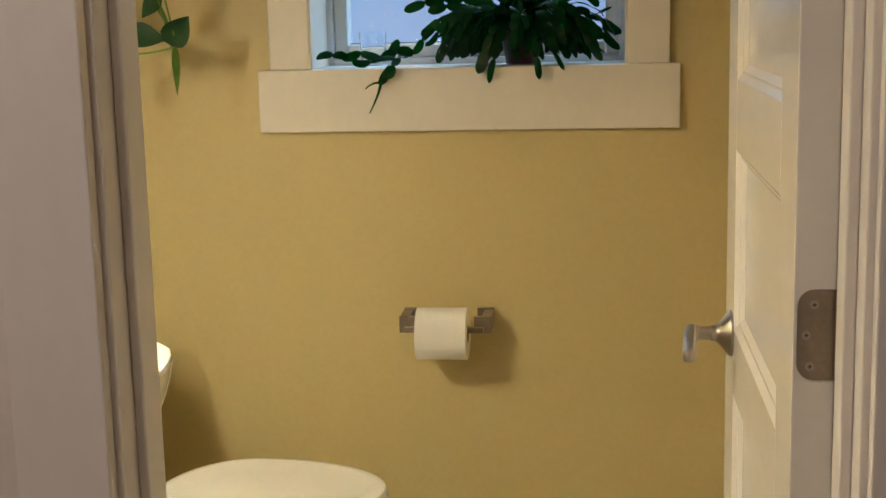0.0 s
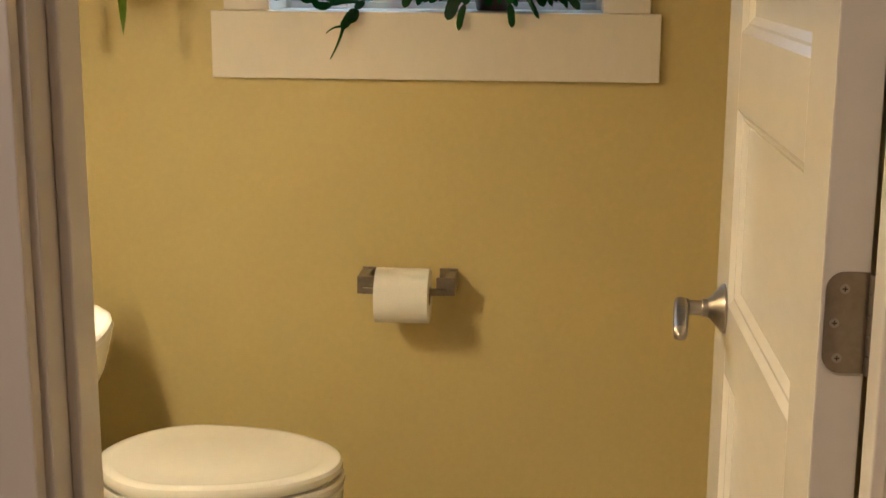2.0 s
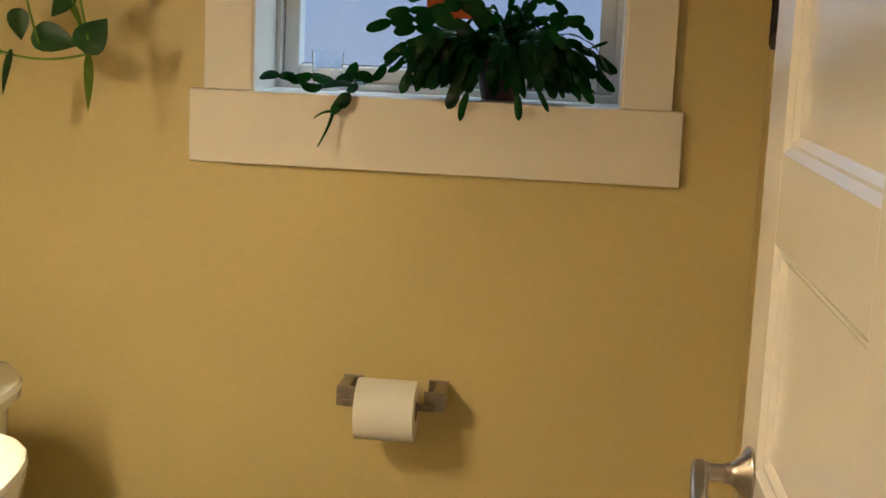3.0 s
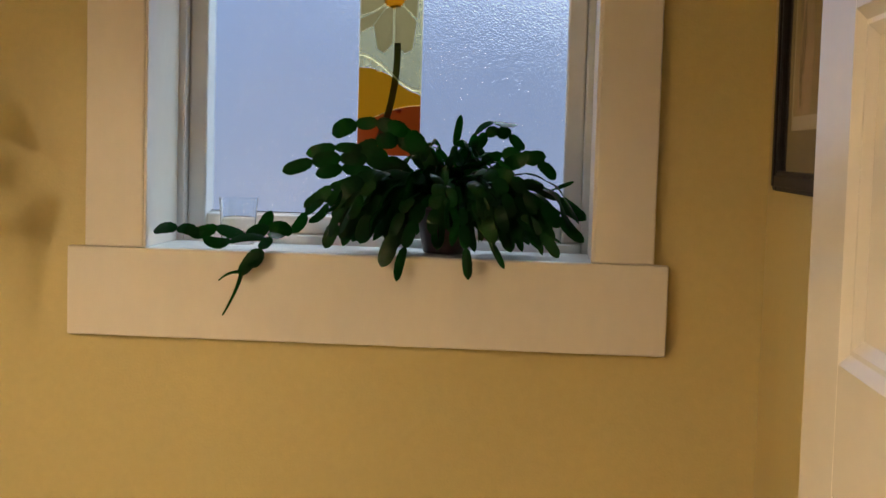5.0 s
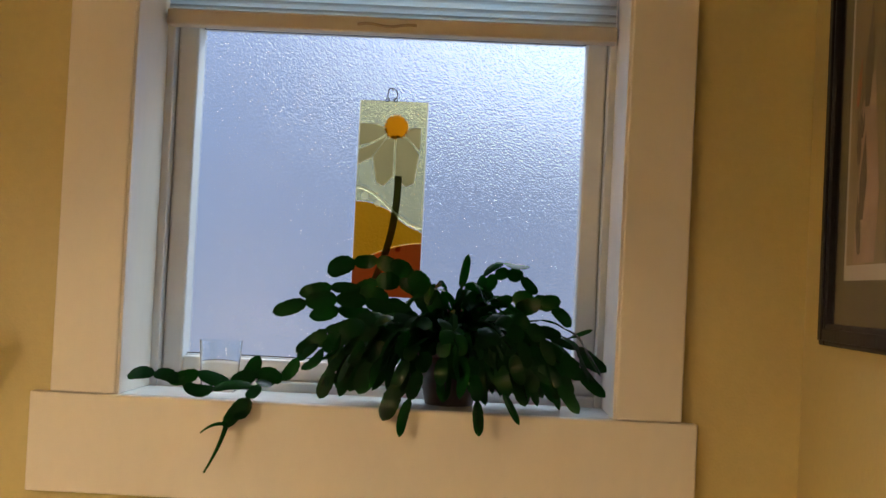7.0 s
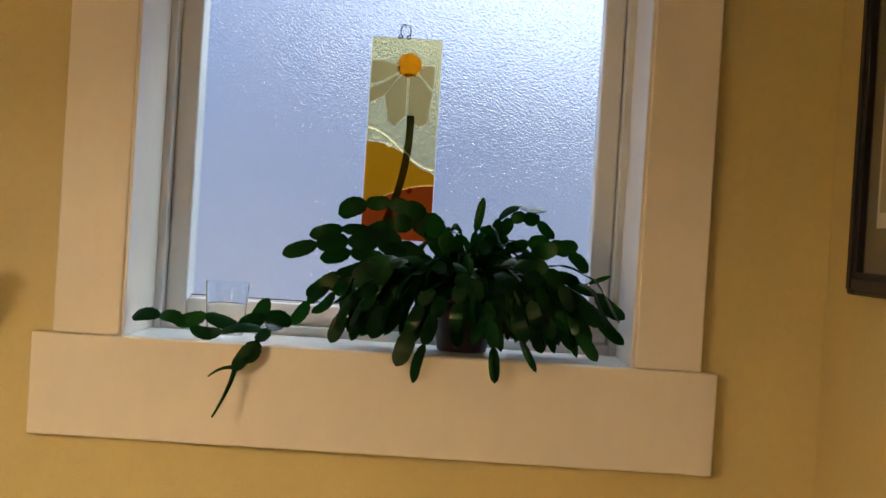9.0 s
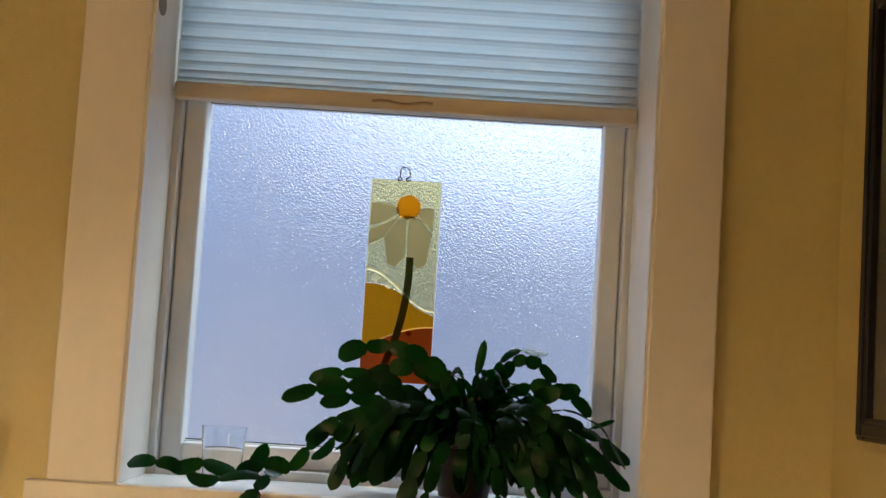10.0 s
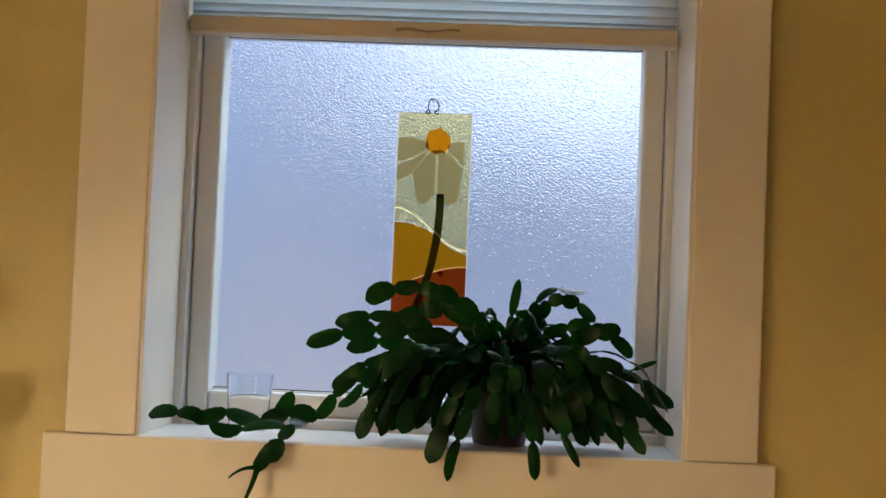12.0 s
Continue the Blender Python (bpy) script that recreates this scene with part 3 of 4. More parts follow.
# arching branches that make the outline: middle, end, width, facing
guided = (((-0.29, 2.71, 1.40), (-0.424, 2.690, 1.338), 0.028, (0, -1, 0.1)), ((-0.28, 2.72, 1.41), (-0.390, 2.705, 1.366), 0.026, (0, -1, 0.2)), ((-0.30, 2.70, 1.37), (-0.372, 2.690, 1.335), 0.026, (-0.3, -1, 0)),
          ((-0.24, 2.74, 1.47), (-0.354, 2.730, 1.398), 0.031, (-0.2, -1, 0.3)), ((-0.23, 2.73, 1.44), (-0.318, 2.715, 1.368), 0.028, (-0.2, -1, 0.3)), ((-0.20, 2.70, 1.40), (-0.262, 2.690, 1.415), 0.030, (0.2, -1, 0.1)),
          ((-0.165, 2.74, 1.36), (-0.154, 2.738, 1.432), 0.017, (0.1, -1, 0)), ((-0.15, 2.73, 1.45), (-0.066, 2.735, 1.420), 0.024, (0.1, -0.7, 0.8)), ((-0.12, 2.73, 1.47), (-0.054, 2.720, 1.382), 0.026, (0.2, -1, 0.4)),
          ((-0.08, 2.73, 1.43), (-0.004, 2.720, 1.338), 0.026, (0.3, -1, 0.2)), ((-0.07, 2.70, 1.38), (-0.020, 2.715, 1.372), 0.025, (0.1, -1, 0.4)), ((-0.02, 2.69, 1.31), (0.024, 2.682, 1.335), 0.009, (0.1, -1, 0.2)),
          ((-0.05, 2.68, 1.37), (0.043, 2.660, 1.280), 0.024, (0.2, -1, 0.3)), ((-0.05, 2.65, 1.35), (0.040, 2.630, 1.248), 0.024, (0.2, -1, 0.3)), ((-0.07, 2.60, 1.34), (0.004, 2.605, 1.226), 0.024, (0.1, -1, 0.2)),
          ((-0.13, 2.60, 1.32), (-0.075, 2.596, 1.208), 0.015, (0.3, -1, 0)), ((-0.14, 2.58, 1.34), (-0.127, 2.598, 1.190), 0.020, (-0.2, -1, 0.1)), ((-0.20, 2.58, 1.35), (-0.233, 2.598, 1.184), 0.021, (0.1, -1, 0)),
          ((-0.21, 2.59, 1.36), (-0.256, 2.603, 1.204), 0.026, (-0.3, -1, 0)), ((-0.29, 2.63, 1.40), (-0.347, 2.637, 1.226), 0.028, (0.1, -1, 0.2)), ((-0.26, 2.62, 1.38), (-0.292, 2.625, 1.236), 0.027, (-0.2, -1, 0.2)),
          ((-0.29, 2.68, 1.38), (-0.386, 2.672, 1.285), 0.027, (0, -1, 0.3)), ((-0.30, 2.67, 1.36), (-0.376, 2.660, 1.262), 0.024, (-0.4, -1, 0.1)), ((-0.20, 2.62, 1.40), (-0.160, 2.612, 1.262), 0.030, (0.4, -1, 0.2)),
          ((-0.12, 2.62, 1.36), (-0.090, 2.600, 1.245), 0.028, (-0.2, -1, 0.2)), ((-0.10, 2.64, 1.36), (-0.030, 2.612, 1.262), 0.027, (0.2, -1, 0.3)))
for mid, end, wide, face in guided:
    branch(cactus, C0 + Vector((rng.uniform(-0.02, 0.02), rng.uniform(-0.02, 0.02), 0)), mid, end, rng, rng.uniform(0.050, 0.060), wide * 0.86, face)
# the crowded middle, its upper segments lying flat under the window's light
for i in range(150):
    a = rng.uniform(0, 2 * math.pi)
    out = rng.uniform(0.25, 0.95)
    ex = PX + 0.005 + math.cos(a) * out * (0.195 if math.cos(a) < 0 else 0.205)
    ey = PY + math.sin(a) * out * (0.125 if math.sin(a) < 0 else 0.07)
    ez = 1.385 - 0.15 * ((ex - PX) / 0.21) ** 2 - rng.uniform(0.0, 0.15)
    if ey > 2.617:
        ez = max(ez, OZ0 + 0.022)
    ex = min(ex, 0.040)
    mid = C0.lerp(Vector((ex, ey, ez)), 0.55)
    mid.z = min(max(C0.z, ez) + rng.uniform(0.02, 0.09), 1.43)
    face = (rng.uniform(-1, 1), rng.uniform(-1, 0.4), rng.uniform(-0.2, 1.2))
    branch(cactus, C0 + Vector((rng.uniform(-0.025, 0.025), rng.uniform(-0.025, 0.025), 0)), mid, (ex, ey, ez), rng, rng.uniform(0.050, 0.068), rng.uniform(0.012, 0.022), face)
for i in range(70):
    ex = PX + (rng.uniform(-0.185, -0.030) if i % 5 < 2 else rng.uniform(-0.01, 0.205))
    ey = rng.uniform(2.60, 2.66)
    mid = (PX + (ex - PX) * 0.7, ey, 1.36 + rng.uniform(0, 0.05))
    branch(cactus, C0, mid, (min(ex, 0.036), ey, rng.uniform(1.226, 1.29)), rng, rng.uniform(0.052, 0.066), rng.uniform(0.014, 0.023))
# the stem that trails along the sill and over its edge
trail = ((C0, (-0.34, 2.68, 1.36), (-0.405, 2.672, 1.245)), ((-0.405, 2.672, 1.245), (-0.44, 2.665, 1.262), (-0.475, 2.660, 1.236)), ((-0.475, 2.660, 1.236), (-0.52, 2.655, 1.262), (-0.560, 2.652, 1.238)),
         ((-0.545, 2.655, 1.238), (-0.58, 2.655, 1.252), (-0.618, 2.660, 1.241)), ((-0.46, 2.67, 1.232), (-0.450, 2.675, 1.262), (-0.440, 2.680, 1.275)),
         ((-0.42, 2.665, 1.243), (-0.435, 2.610, 1.245), (-0.452, 2.600, 1.195)), ((-0.44, 2.64, 1.236), (-0.500, 2.635, 1.225), (-0.535, 2.640, 1.232)))
for a, mid, c in trail:
    branch(cactus, a, mid, c, rng, 0.046, 0.022, (0.05, -0.8, 0.6))
b = segments([(Vector((-0.443, 2.604, 1.222)), Vector((-0.5, -0.1, -0.75)).normalized(), Vector((0.2, -1, 0.2)), 0.046, 0.020)], rng)
for pts, w in ((((-0.466, 2.600, 1.187), (-0.484, 2.597, 1.190), (-0.500, 2.596, 1.174)), 0.0032), (((-0.466, 2.600, 1.187), (-0.470, 2.590, 1.160), (-0.489, 2.578, 1.124)), 0.0040)):
    tube(bezier(*pts, 7), w, bm=b, count=6, taper=0.35)
part("branch", b, CACTUS, cactus)
for i in range(9):
    e = C0 + Vector((rng.uniform(-0.08, 0.08), rng.uniform(-0.05, 0.02), rng.uniform(0.02, 0.07)))
    part("woody_stem", tube(bezier(C0 + Vector((rng.uniform(-0.02, 0.02), rng.uniform(-0.02, 0.02), -0.004)), C0.lerp(e, 0.5) + Vector((0, 0, 0.02)), e, 6), 0.0024, count=6, taper=0.6), STEM, cactus)

# ---- tumbler on the sill ----
tumbler = thing("drinking_glass", (-0.508, 2.752, OZ0), "small clear empty drinking glass on the sill", "glass")
part("tumbler_body", lathe([(0.0005, 0.0005), (0.025, 0.0005), (0.0265, 0.003), (0.0310, 0.073), (0.0318, 0.0752), (0.0294, 0.0752), (0.0248, 0.008), (0.0005, 0.006)], (-0.508, 2.752, OZ0), count=40, cap=False), TUMBLER, tumbler).visible_shadow = False

# ---- paper holder ----
holder = thing("toilet_paper_holder", (-0.335, YN, 0.665), "brushed nickel toilet paper holder with square posts on the wall", "paper holder")
for x0, x1 in ((-0.437, -0.399), (-0.273, -0.235)):
    post = part("post", box(x0, x1, 2.566, 2.572, 0.645, 0.682, 0.0012), BRONZE, holder)
    part("arm", box(x0 + (0.016 if x0 > -0.3 else 0.0), x1 - (0.016 if x0 < -0.3 else 0.0), 2.572, YN - 0.006, 0.647, 0.680, 0.001), BRONZE, post)
    part("wall_plate", box(x0, x1, YN - 0.006, YN - 0.0003, 0.643, 0.684, 0.001), BRONZE, post)
part("bar", box(-0.425, -0.252, 2.560, 2.571, 0.646, 0.659, 0.001), BRONZE, holder, "square spindle bar")
roll = thing("toilet_roll", (-0.340, 2.556, 0.600), "white toilet paper roll on the holder", "toilet roll")
RZ, RY, RR = 0.6465, 2.556, 0.0565
rings = []
for x, r in ((-0.395, 0.020), (-0.395, RR - 0.002), (-0.393, RR), (-0.287, RR), (-0.285, RR - 0.002), (-0.285, 0.020)):
    rings.append([(x, RY - math.cos(a) * r, RZ + math.sin(a) * r) for a in (2 * math.pi * i / 48 for i in range(48))])
bm = loft(rings, False)
part("paper", bm, PAPER, roll)
part("loose_sheet", loft([[(x, RY - math.cos(a) * (RR + 0.0012), RZ + math.sin(a) * (RR + 0.0012)) for x in (-0.3945, -0.34, -0.2855)] + [(x, RY - math.cos(a) * (RR + 0.0004), RZ + math.sin(a) * (RR + 0.0004)) for x in (-0.2855, -0.34, -0.3945)] for a in (radians(g) for g in range(-62, 100, 9))]), PAPER, roll, "loose last sheet")
part("core", lathe([(0.0198, 0.0), (0.0198, 0.109), (0.0185, 0.109), (0.0185, 0.0)], (-0.3945, RY, RZ), "X", 28, False), CARD, roll, "cardboard core")


# ---- toilet ----
TY = 2.203


def seat_outline(scale, z, shift=0.0, n=64):
    pts = []
    for i in range(n):
        a = 2 * math.pi * i / n
        c, s = math.cos(a), math.sin(a)
        if c >= 0:
            x, y = 0.269 * c, 0.168 * math.copysign(abs(s) ** 0.95, s)
        else:
            x = -0.185 * abs(c) ** 0.75
            y = 0.170 * math.copysign(abs(s) ** 0.95, s) * (1 - 0.28 * abs(c) ** 2)
        pts.append((-0.680 + shift + x * scale, TY + y * scale, z))
    return pts


toilet = thing("toilet", (-0.75, TY, 0), "white glazed china toilet with closed lid", "toilet")
part("lid", loft([seat_outline(s, z) for s, z in ((0.95, 0.3975), (0.99, 0.3985), (1.0, 0.403), (1.0, 0.413), (0.985, 0.4195), (0.955, 0.4225), (0.90, 0.4235), (0.865, 0.4225), (0.84, 0.4212), (0.5, 0.4225), (0.1, 0.423))]), SEAT, toilet, "closed glossy lid with a raised rim")
part("seat", loft([seat_outline(s, z) for s, z in ((0.97, 0.3735), (1.01, 0.375), (1.015, 0.380), (1.015, 0.388), (1.0, 0.3935), (0.93, 0.394), (0.70, 0.392), (0.66, 0.386), (0.66, 0.3735))]), SEAT, toilet)
bowl = [(0.99, 0.370, 0), (1.005, 0.366, 0), (1.005, 0.345, 0), (0.98, 0.325, 0), (0.93, 0.28, -0.005), (0.82, 0.22, -0.03), (0.68, 0.16, -0.06), (0.62, 0.10, -0.07), (0.64, 0.04, -0.07), (0.68, 0.0, -0.07)]
part("bowl", loft([seat_outline(s, z, sh) for s, z, sh in bowl[::-1]]), CHINA, toilet)
for y in (2.17, 2.26):
    part("hinge_cap", lathe([(0.010, 0), (0.011, 0.014), (0.007, 0.018)], (-0.872, y, 0.372), count=16), SEAT, toilet)


def tank_ring(x_front, half, z, bow=0.085, n=20):
    pts = [(XW + 0.012, TY - half, z)]
    for i in range(n + 1):
        t = -1 + 2 * i / n
        pts.append((x_front - bow * abs(t) ** 2.6, TY + t * half, z))
    pts.append((XW + 0.012, TY + half, z))
    return pts


part("tank", loft([tank_ring(xf, h, z) for xf, h, z in ((-0.967, 0.17, 0.371), (-0.947, 0.185, 0.40), (-0.942, 0.192, 0.58), (-0.939, 0.195, 0.694))]), CHINA, toilet)
part("tank_lid", loft([tank_ring(xf, h, z) for xf, h, z in ((-0.930, 0.197, 0.695), (-0.920, 0.205, 0.701), (-0.917, 0.208, 0.718), (-0.922, 0.204, 0.728), (-0.947, 0.185, 0.733))]), CHINA, toilet, "rounded tank lid")
part("flush_lever", tube([(-0.965, 2.10, 0.66), (-0.93, 2.10, 0.66), (-0.926, 2.12, 0.656), (-0.924, 2.16, 0.650)], 0.006, count=8), NICKEL, toilet, "nickel flush lever")

# ---- carton on the tank ----
carton = thing("tissue_carton", (-0.985, 2.175, 0.733), "white tissue carton with teal print on the tank lid", "carton")
part("carton_body", box(-1.06, -0.948, 2.12, 2.232, 0.733, 0.853, 0.002), BOXW, carton)
part("printed_band", box(-1.0605, -0.9472, 2.1193, 2.2327, 0.735, 0.766, 0.0015), BOXT, carton, "teal printed band")
for x, z0, z1 in ((-0.928, 0.766, 0.786), (-0.940, 0.770, 0.784), (-0.918, 0.762, 0.788), (-0.96, 0.768, 0.79)):
    part("printed_mark", box(x - 0.038, x - 0.032, 2.1188, 2.121, z0, z1, 0.0005), BOXD, carton)

# ---- pedestal basin ----
SCX, SCY = -0.835, 1.360


def basin_ring(scale, z, n=56, sx=1.0):
    pts = []
    for i in range(n):
        a = 2 * math.pi * i / n
        c, s = math.cos(a), math.sin(a)
        p = 5.0
        r = (abs(c) ** p + abs(s) ** p) ** (-1 / p)
        y = 0.272 * r * s * scale
        bow = 0.030 * (y / 0.272) ** 2 if c > 0 else 0
        pts.append((SCX + (0.262 * r * c - bow) * scale * sx, SCY + y, z))
    return pts


basin = thing("pedestal_basin", (SCX, SCY, 0), "white glazed china pedestal basin", "basin")
part("bowl", loft([basin_ring(s, z) for s, z in ((0.40, 0.660), (0.60, 0.685), (0.78, 0.725), (0.90, 0.772), (0.965, 0.815), (0.995, 0.850), (1.0, 0.860), (0.992, 0.866), (0.975, 0.868), (0.90, 0.867), (0.87, 0.862), (0.82, 0.83), (0.66, 0.76), (0.35, 0.735))]), CHINA, basin)
part("pedestal", loft([[(SCX - 0.06 + 0.5 * (x - SCX) * k, SCY + 0.42 * (y - SCY) * k, z) for x, y, _ in basin_ring(1, 0)] for k, z in ((0.95, 0.0), (0.95, 0.03), (0.75, 0.08), (0.66, 0.3), (0.72, 0.6), (0.85, 0.67))]), CHINA, basin)
bm = lathe([(0.022, 0.0), (0.022, 0.01), (0.013, 0.016), (0.012, 0.09), (0.006, 0.10)], (-1.04, SCY, 0.866), count=20)
tube([(-1.04, SCY, 0.935), (-0.99, SCY, 0.965), (-0.93, SCY, 0.955), (-0.915, SCY, 0.93)], 0.010, bm=bm, count=10)
part("tap", bm, NICKEL, basin, "nickel basin tap")

# ---- unseen lamp over the basin: placed from shadow directions, body made up ----
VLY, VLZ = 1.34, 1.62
vanity = thing("assumed_vanity_light", (XW, VLY, VLZ), "unseen wall lamp assumed over the basin, its three-shade body made up", "wall lamp")
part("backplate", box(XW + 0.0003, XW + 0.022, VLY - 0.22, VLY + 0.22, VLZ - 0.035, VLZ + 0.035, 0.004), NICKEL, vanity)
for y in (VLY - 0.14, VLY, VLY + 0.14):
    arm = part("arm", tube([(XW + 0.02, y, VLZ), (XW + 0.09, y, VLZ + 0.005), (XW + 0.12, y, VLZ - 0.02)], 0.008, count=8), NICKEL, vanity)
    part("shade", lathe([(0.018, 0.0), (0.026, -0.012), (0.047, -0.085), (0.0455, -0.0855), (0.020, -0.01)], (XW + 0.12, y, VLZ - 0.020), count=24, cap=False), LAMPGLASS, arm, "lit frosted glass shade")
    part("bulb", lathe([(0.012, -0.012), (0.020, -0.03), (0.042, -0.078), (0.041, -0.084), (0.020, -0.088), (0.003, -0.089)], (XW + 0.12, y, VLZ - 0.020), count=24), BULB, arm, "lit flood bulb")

# ---- the open door ----
DW, DT, DH = 0.672, 0.040, 2.035
DM = Matrix.Translation((0.1995, 1.045, 0.008)) @ Matrix.Rotation(math.atan2(0.007, 0.67), 4, "Z")
door = thing("door_1", (0.1995, 1.045, 0), "white painted five-panel door standing open into the room", "door", "", "structure")


def door_part(name, bm, mat, parent=None, label="", smooth=True):
    bmesh.ops.transform(bm, matrix=DM, verts=bm.verts)
    return part(name, bm, mat, parent or door, label, smooth)


ST = 0.113
door_part("stile", box(0, DT, 0, ST, 0, DH, 0.0015), DOOR)
door_part("stile", box(0, DT, DW - ST, DW, 0, DH, 0.0015), DOOR)
panels = ((0.195, 0.445), (0.540, 0.790), (0.882, 1.132), (1.227, 1.477), (1.572, 1.905))
edges = [0.0] + [e for p in panels for e in p] + [DH]
for z0, z1 in zip(edges[::2], edges[1::2]):
    door_part("rail", box(0, DT, ST, DW - ST, z0, z1, 0.0006), DOOR)
for z0, z1 in panels:
    panel = door_part("panel", box(0.0125, DT - 0.0125, ST + 0.019, DW - ST - 0.019, z0 + 0.019, z1 - 0.019), DOOR)
    for side in (0, 1):
        rings = []
        for i, d in ((0.0, 0.0003), (0.0080, 0.0060), (0.0115, 0.0064), (0.0195, 0.0122), (0.0195, 0.0130)):
            x = d if side == 0 else DT - d
            rings.append([(x, ST + i, z0 + i), (x, DW - ST - i, z0 + i), (x, DW - ST - i, z1 - i), (x, ST + i, z1 - i)])
        door_part("moulding", loft(rings, False), DOOR, panel, smooth=False)

# lever set, with its axis across the door
LY, LZ = 0.585, 0.870
rose = door_part("rose", lathe([(0.0325, -0.0003), (0.0325, -0.003), (0.030, -0.006), (0.016, -0.017), (0.0135, -0.020), (0.0125, -0.022)], (0, LY, LZ), "X", 36), NICKEL, None, "round nickel rose")
door_part("neck", lathe([(0.0115, -0.021), (0.0115, -0.029), (0.0098, -0.030), (0.0098, -0.046), (0.0118, -0.047), (0.0118, -0.052)], (0, LY, LZ), "X", 24), NICKEL, rose)
rings = []
for i in range(15):
    t = i / 14
    y = LY + 0.012 - 0.112 * t
    zc = LZ + 0.001 - 0.012 * t * t
    hz = 0.0115 * (1 - 0.25 * t) * math.sqrt(max(0.05, 1 - (2 * abs(t - 0.5)) ** 12))
    xc = -0.056 - 0.010 * t
    hx = 0.0095 * math.sqrt(max(0.1, 1 - (2 * abs(t - 0.5)) ** 10))
    hz = hz * 1.15
    rings.append([(xc + hx * math.copysign(abs(math.cos(a)) ** 0.6, math.cos(a)), y, zc + hz * math.copysign(abs(math.sin(a)) ** 0.6, math.sin(a))) for a in (2 * math.pi * k / 16 for k in range(16))])
door_part("lever", loft(rings), NICKEL, rose, "flat nickel lever")
door_part("rose", lathe([(0.0325, 0.0003), (0.0325, 0.003), (0.030, 0.006), (0.016, 0.017), (0.0125, 0.022), (0.0115, 0.05)], (DT, LY, LZ), "X", 30), NICKEL)
door_part("latch_plate", box(0.006, 0.029, DW - 0.0005, DW + 0.001, LZ - 0.028, LZ + 0.028, 0.0004), NICKEL)


def hinge(zc):
    """Butt hinge with rounded corners, one leaf on the door's edge, its barrel at the jamb."""
    h, r = 0.0445, 0.016
    pts = []
    for cx, cz, a0 in ((0.0035 + r, zc + h - r, 90), (0.0035 + r, zc - h + r, 180)):
        for k in range(7):
            a = radians(a0 + 15 * k)
            pts.append((cx + r * math.cos(a), cz + r * math.sin(a)))
    pts = [(0.040, zc + h)] + pts + [(0.040, zc - h)]
    leaf = door_part("hinge_leaf", poly(pts, -0.0022, 0.0), BRONZE, None, "nickel hinge leaf", False)
    for i in range(5):
        z0 = zc - h + i * 2 * h / 5
        door_part("knuckle", lathe([(0.0055, 0.0006), (0.0058, 0.001), (0.0058, 2 * h / 5 - 0.001), (0.0055, 2 * h / 5 - 0.0006)], (0.0435, -0.008, z0), count=14), BRONZE, leaf)
    for x, z in ((0.019, 0.030), (0.012, 0.0), (0.016, -0.031)):
        door_part("screw", lathe([(0.0042, -0.0030), (0.0042, -0.0022)], (x, 0, zc + z), "Y", 14), NICKEL, leaf)
        door_part("screw_slot", join(box(x - 0.0022, x + 0.0022, -0.0033, -0.0029, zc + z - 0.0005, zc + z + 0.0005), box(x - 0.0005, x + 0.0005, -0.00335, -0.0029, zc + z - 0.0022, zc + z + 0.0022)), SCREW, leaf)


hinge(1.012)

# ---- framed print on the side wall ----
PY0, PY1, PZ0, PZ1, PXW = 2.075, 2.495, 1.336, 1.886, XE
picture = thing("framed_print", (PXW, (PY0 + PY1) / 2, PZ0), "dark wooden framed print with grey mat on the wall", "picture")


def side_board(y0, y1, z0, z1, x0, x1, bev=0.0):
    return box(PXW - x1, PXW - x0, y0, y1, z0, z1, bev)


FW = 0.027
for y0, y1, z0, z1 in ((PY0, PY0 + FW, PZ0, PZ1), (PY1 - FW, PY1, PZ0, PZ1), (PY0 + FW, PY1 - FW, PZ0, PZ0 + FW), (PY0 + FW, PY1 - FW, PZ1 - FW, PZ1)):
    bar = part("frame_bar", side_board(y0, y1, z0, z1, 0.0005, 0.020, 0.003), WOOD, picture)
    w = 0.006
    part("frame_bead", side_board(y0 + w if y1 - y0 < 0.04 else y0, y1 - w if y1 - y0 < 0.04 else y1, z0 + w if z1 - z0 < 0.04 else z0 + 0.006, z1 - w if z1 - z0 < 0.04 else z1 - 0.006, 0.018, 0.023, 0.0015), WOOD, bar)
part("mat_board", side_board(PY0 + FW, PY1 - FW, PZ0 + FW, PZ1 - FW, 0.002, 0.008), MAT, picture, "dark grey mat")
QY0, QY1, QZ0, QZ1 = PY0 + 0.070, PY1 - 0.070, PZ0 + 0.080, PZ1 - 0.080
part("print_border", side_board(QY0, QY1, QZ0, QZ1, 0.002, 0.0088), BEVEL, picture, "cream paper border")
ART = material("faded_art_paper", (0.26, 0.19, 0.11), 0.8, grain=0.2, grain_scale=25, blotch=0.55, blotch_scale=9, stretch=(1, 1, 0.45))
art = part("print_sheet", side_board(QY0 + 0.010, QY1 - 0.010, QZ0 + 0.018, QZ1 - 0.010, 0.002, 0.0094), ART, picture, "brown and ochre print")
ARTD = material("dark_art_ink", (0.07, 0.05, 0.055), 0.8, blotch=0.3, blotch_scale=30)
ARTR = material("red_art_ink", (0.42, 0.10, 0.05), 0.8, blotch=0.3, blotch_scale=30)
ARTP = material("pink_art_ink", (0.42, 0.27, 0.20), 0.8, blotch=0.3, blotch_scale=20)


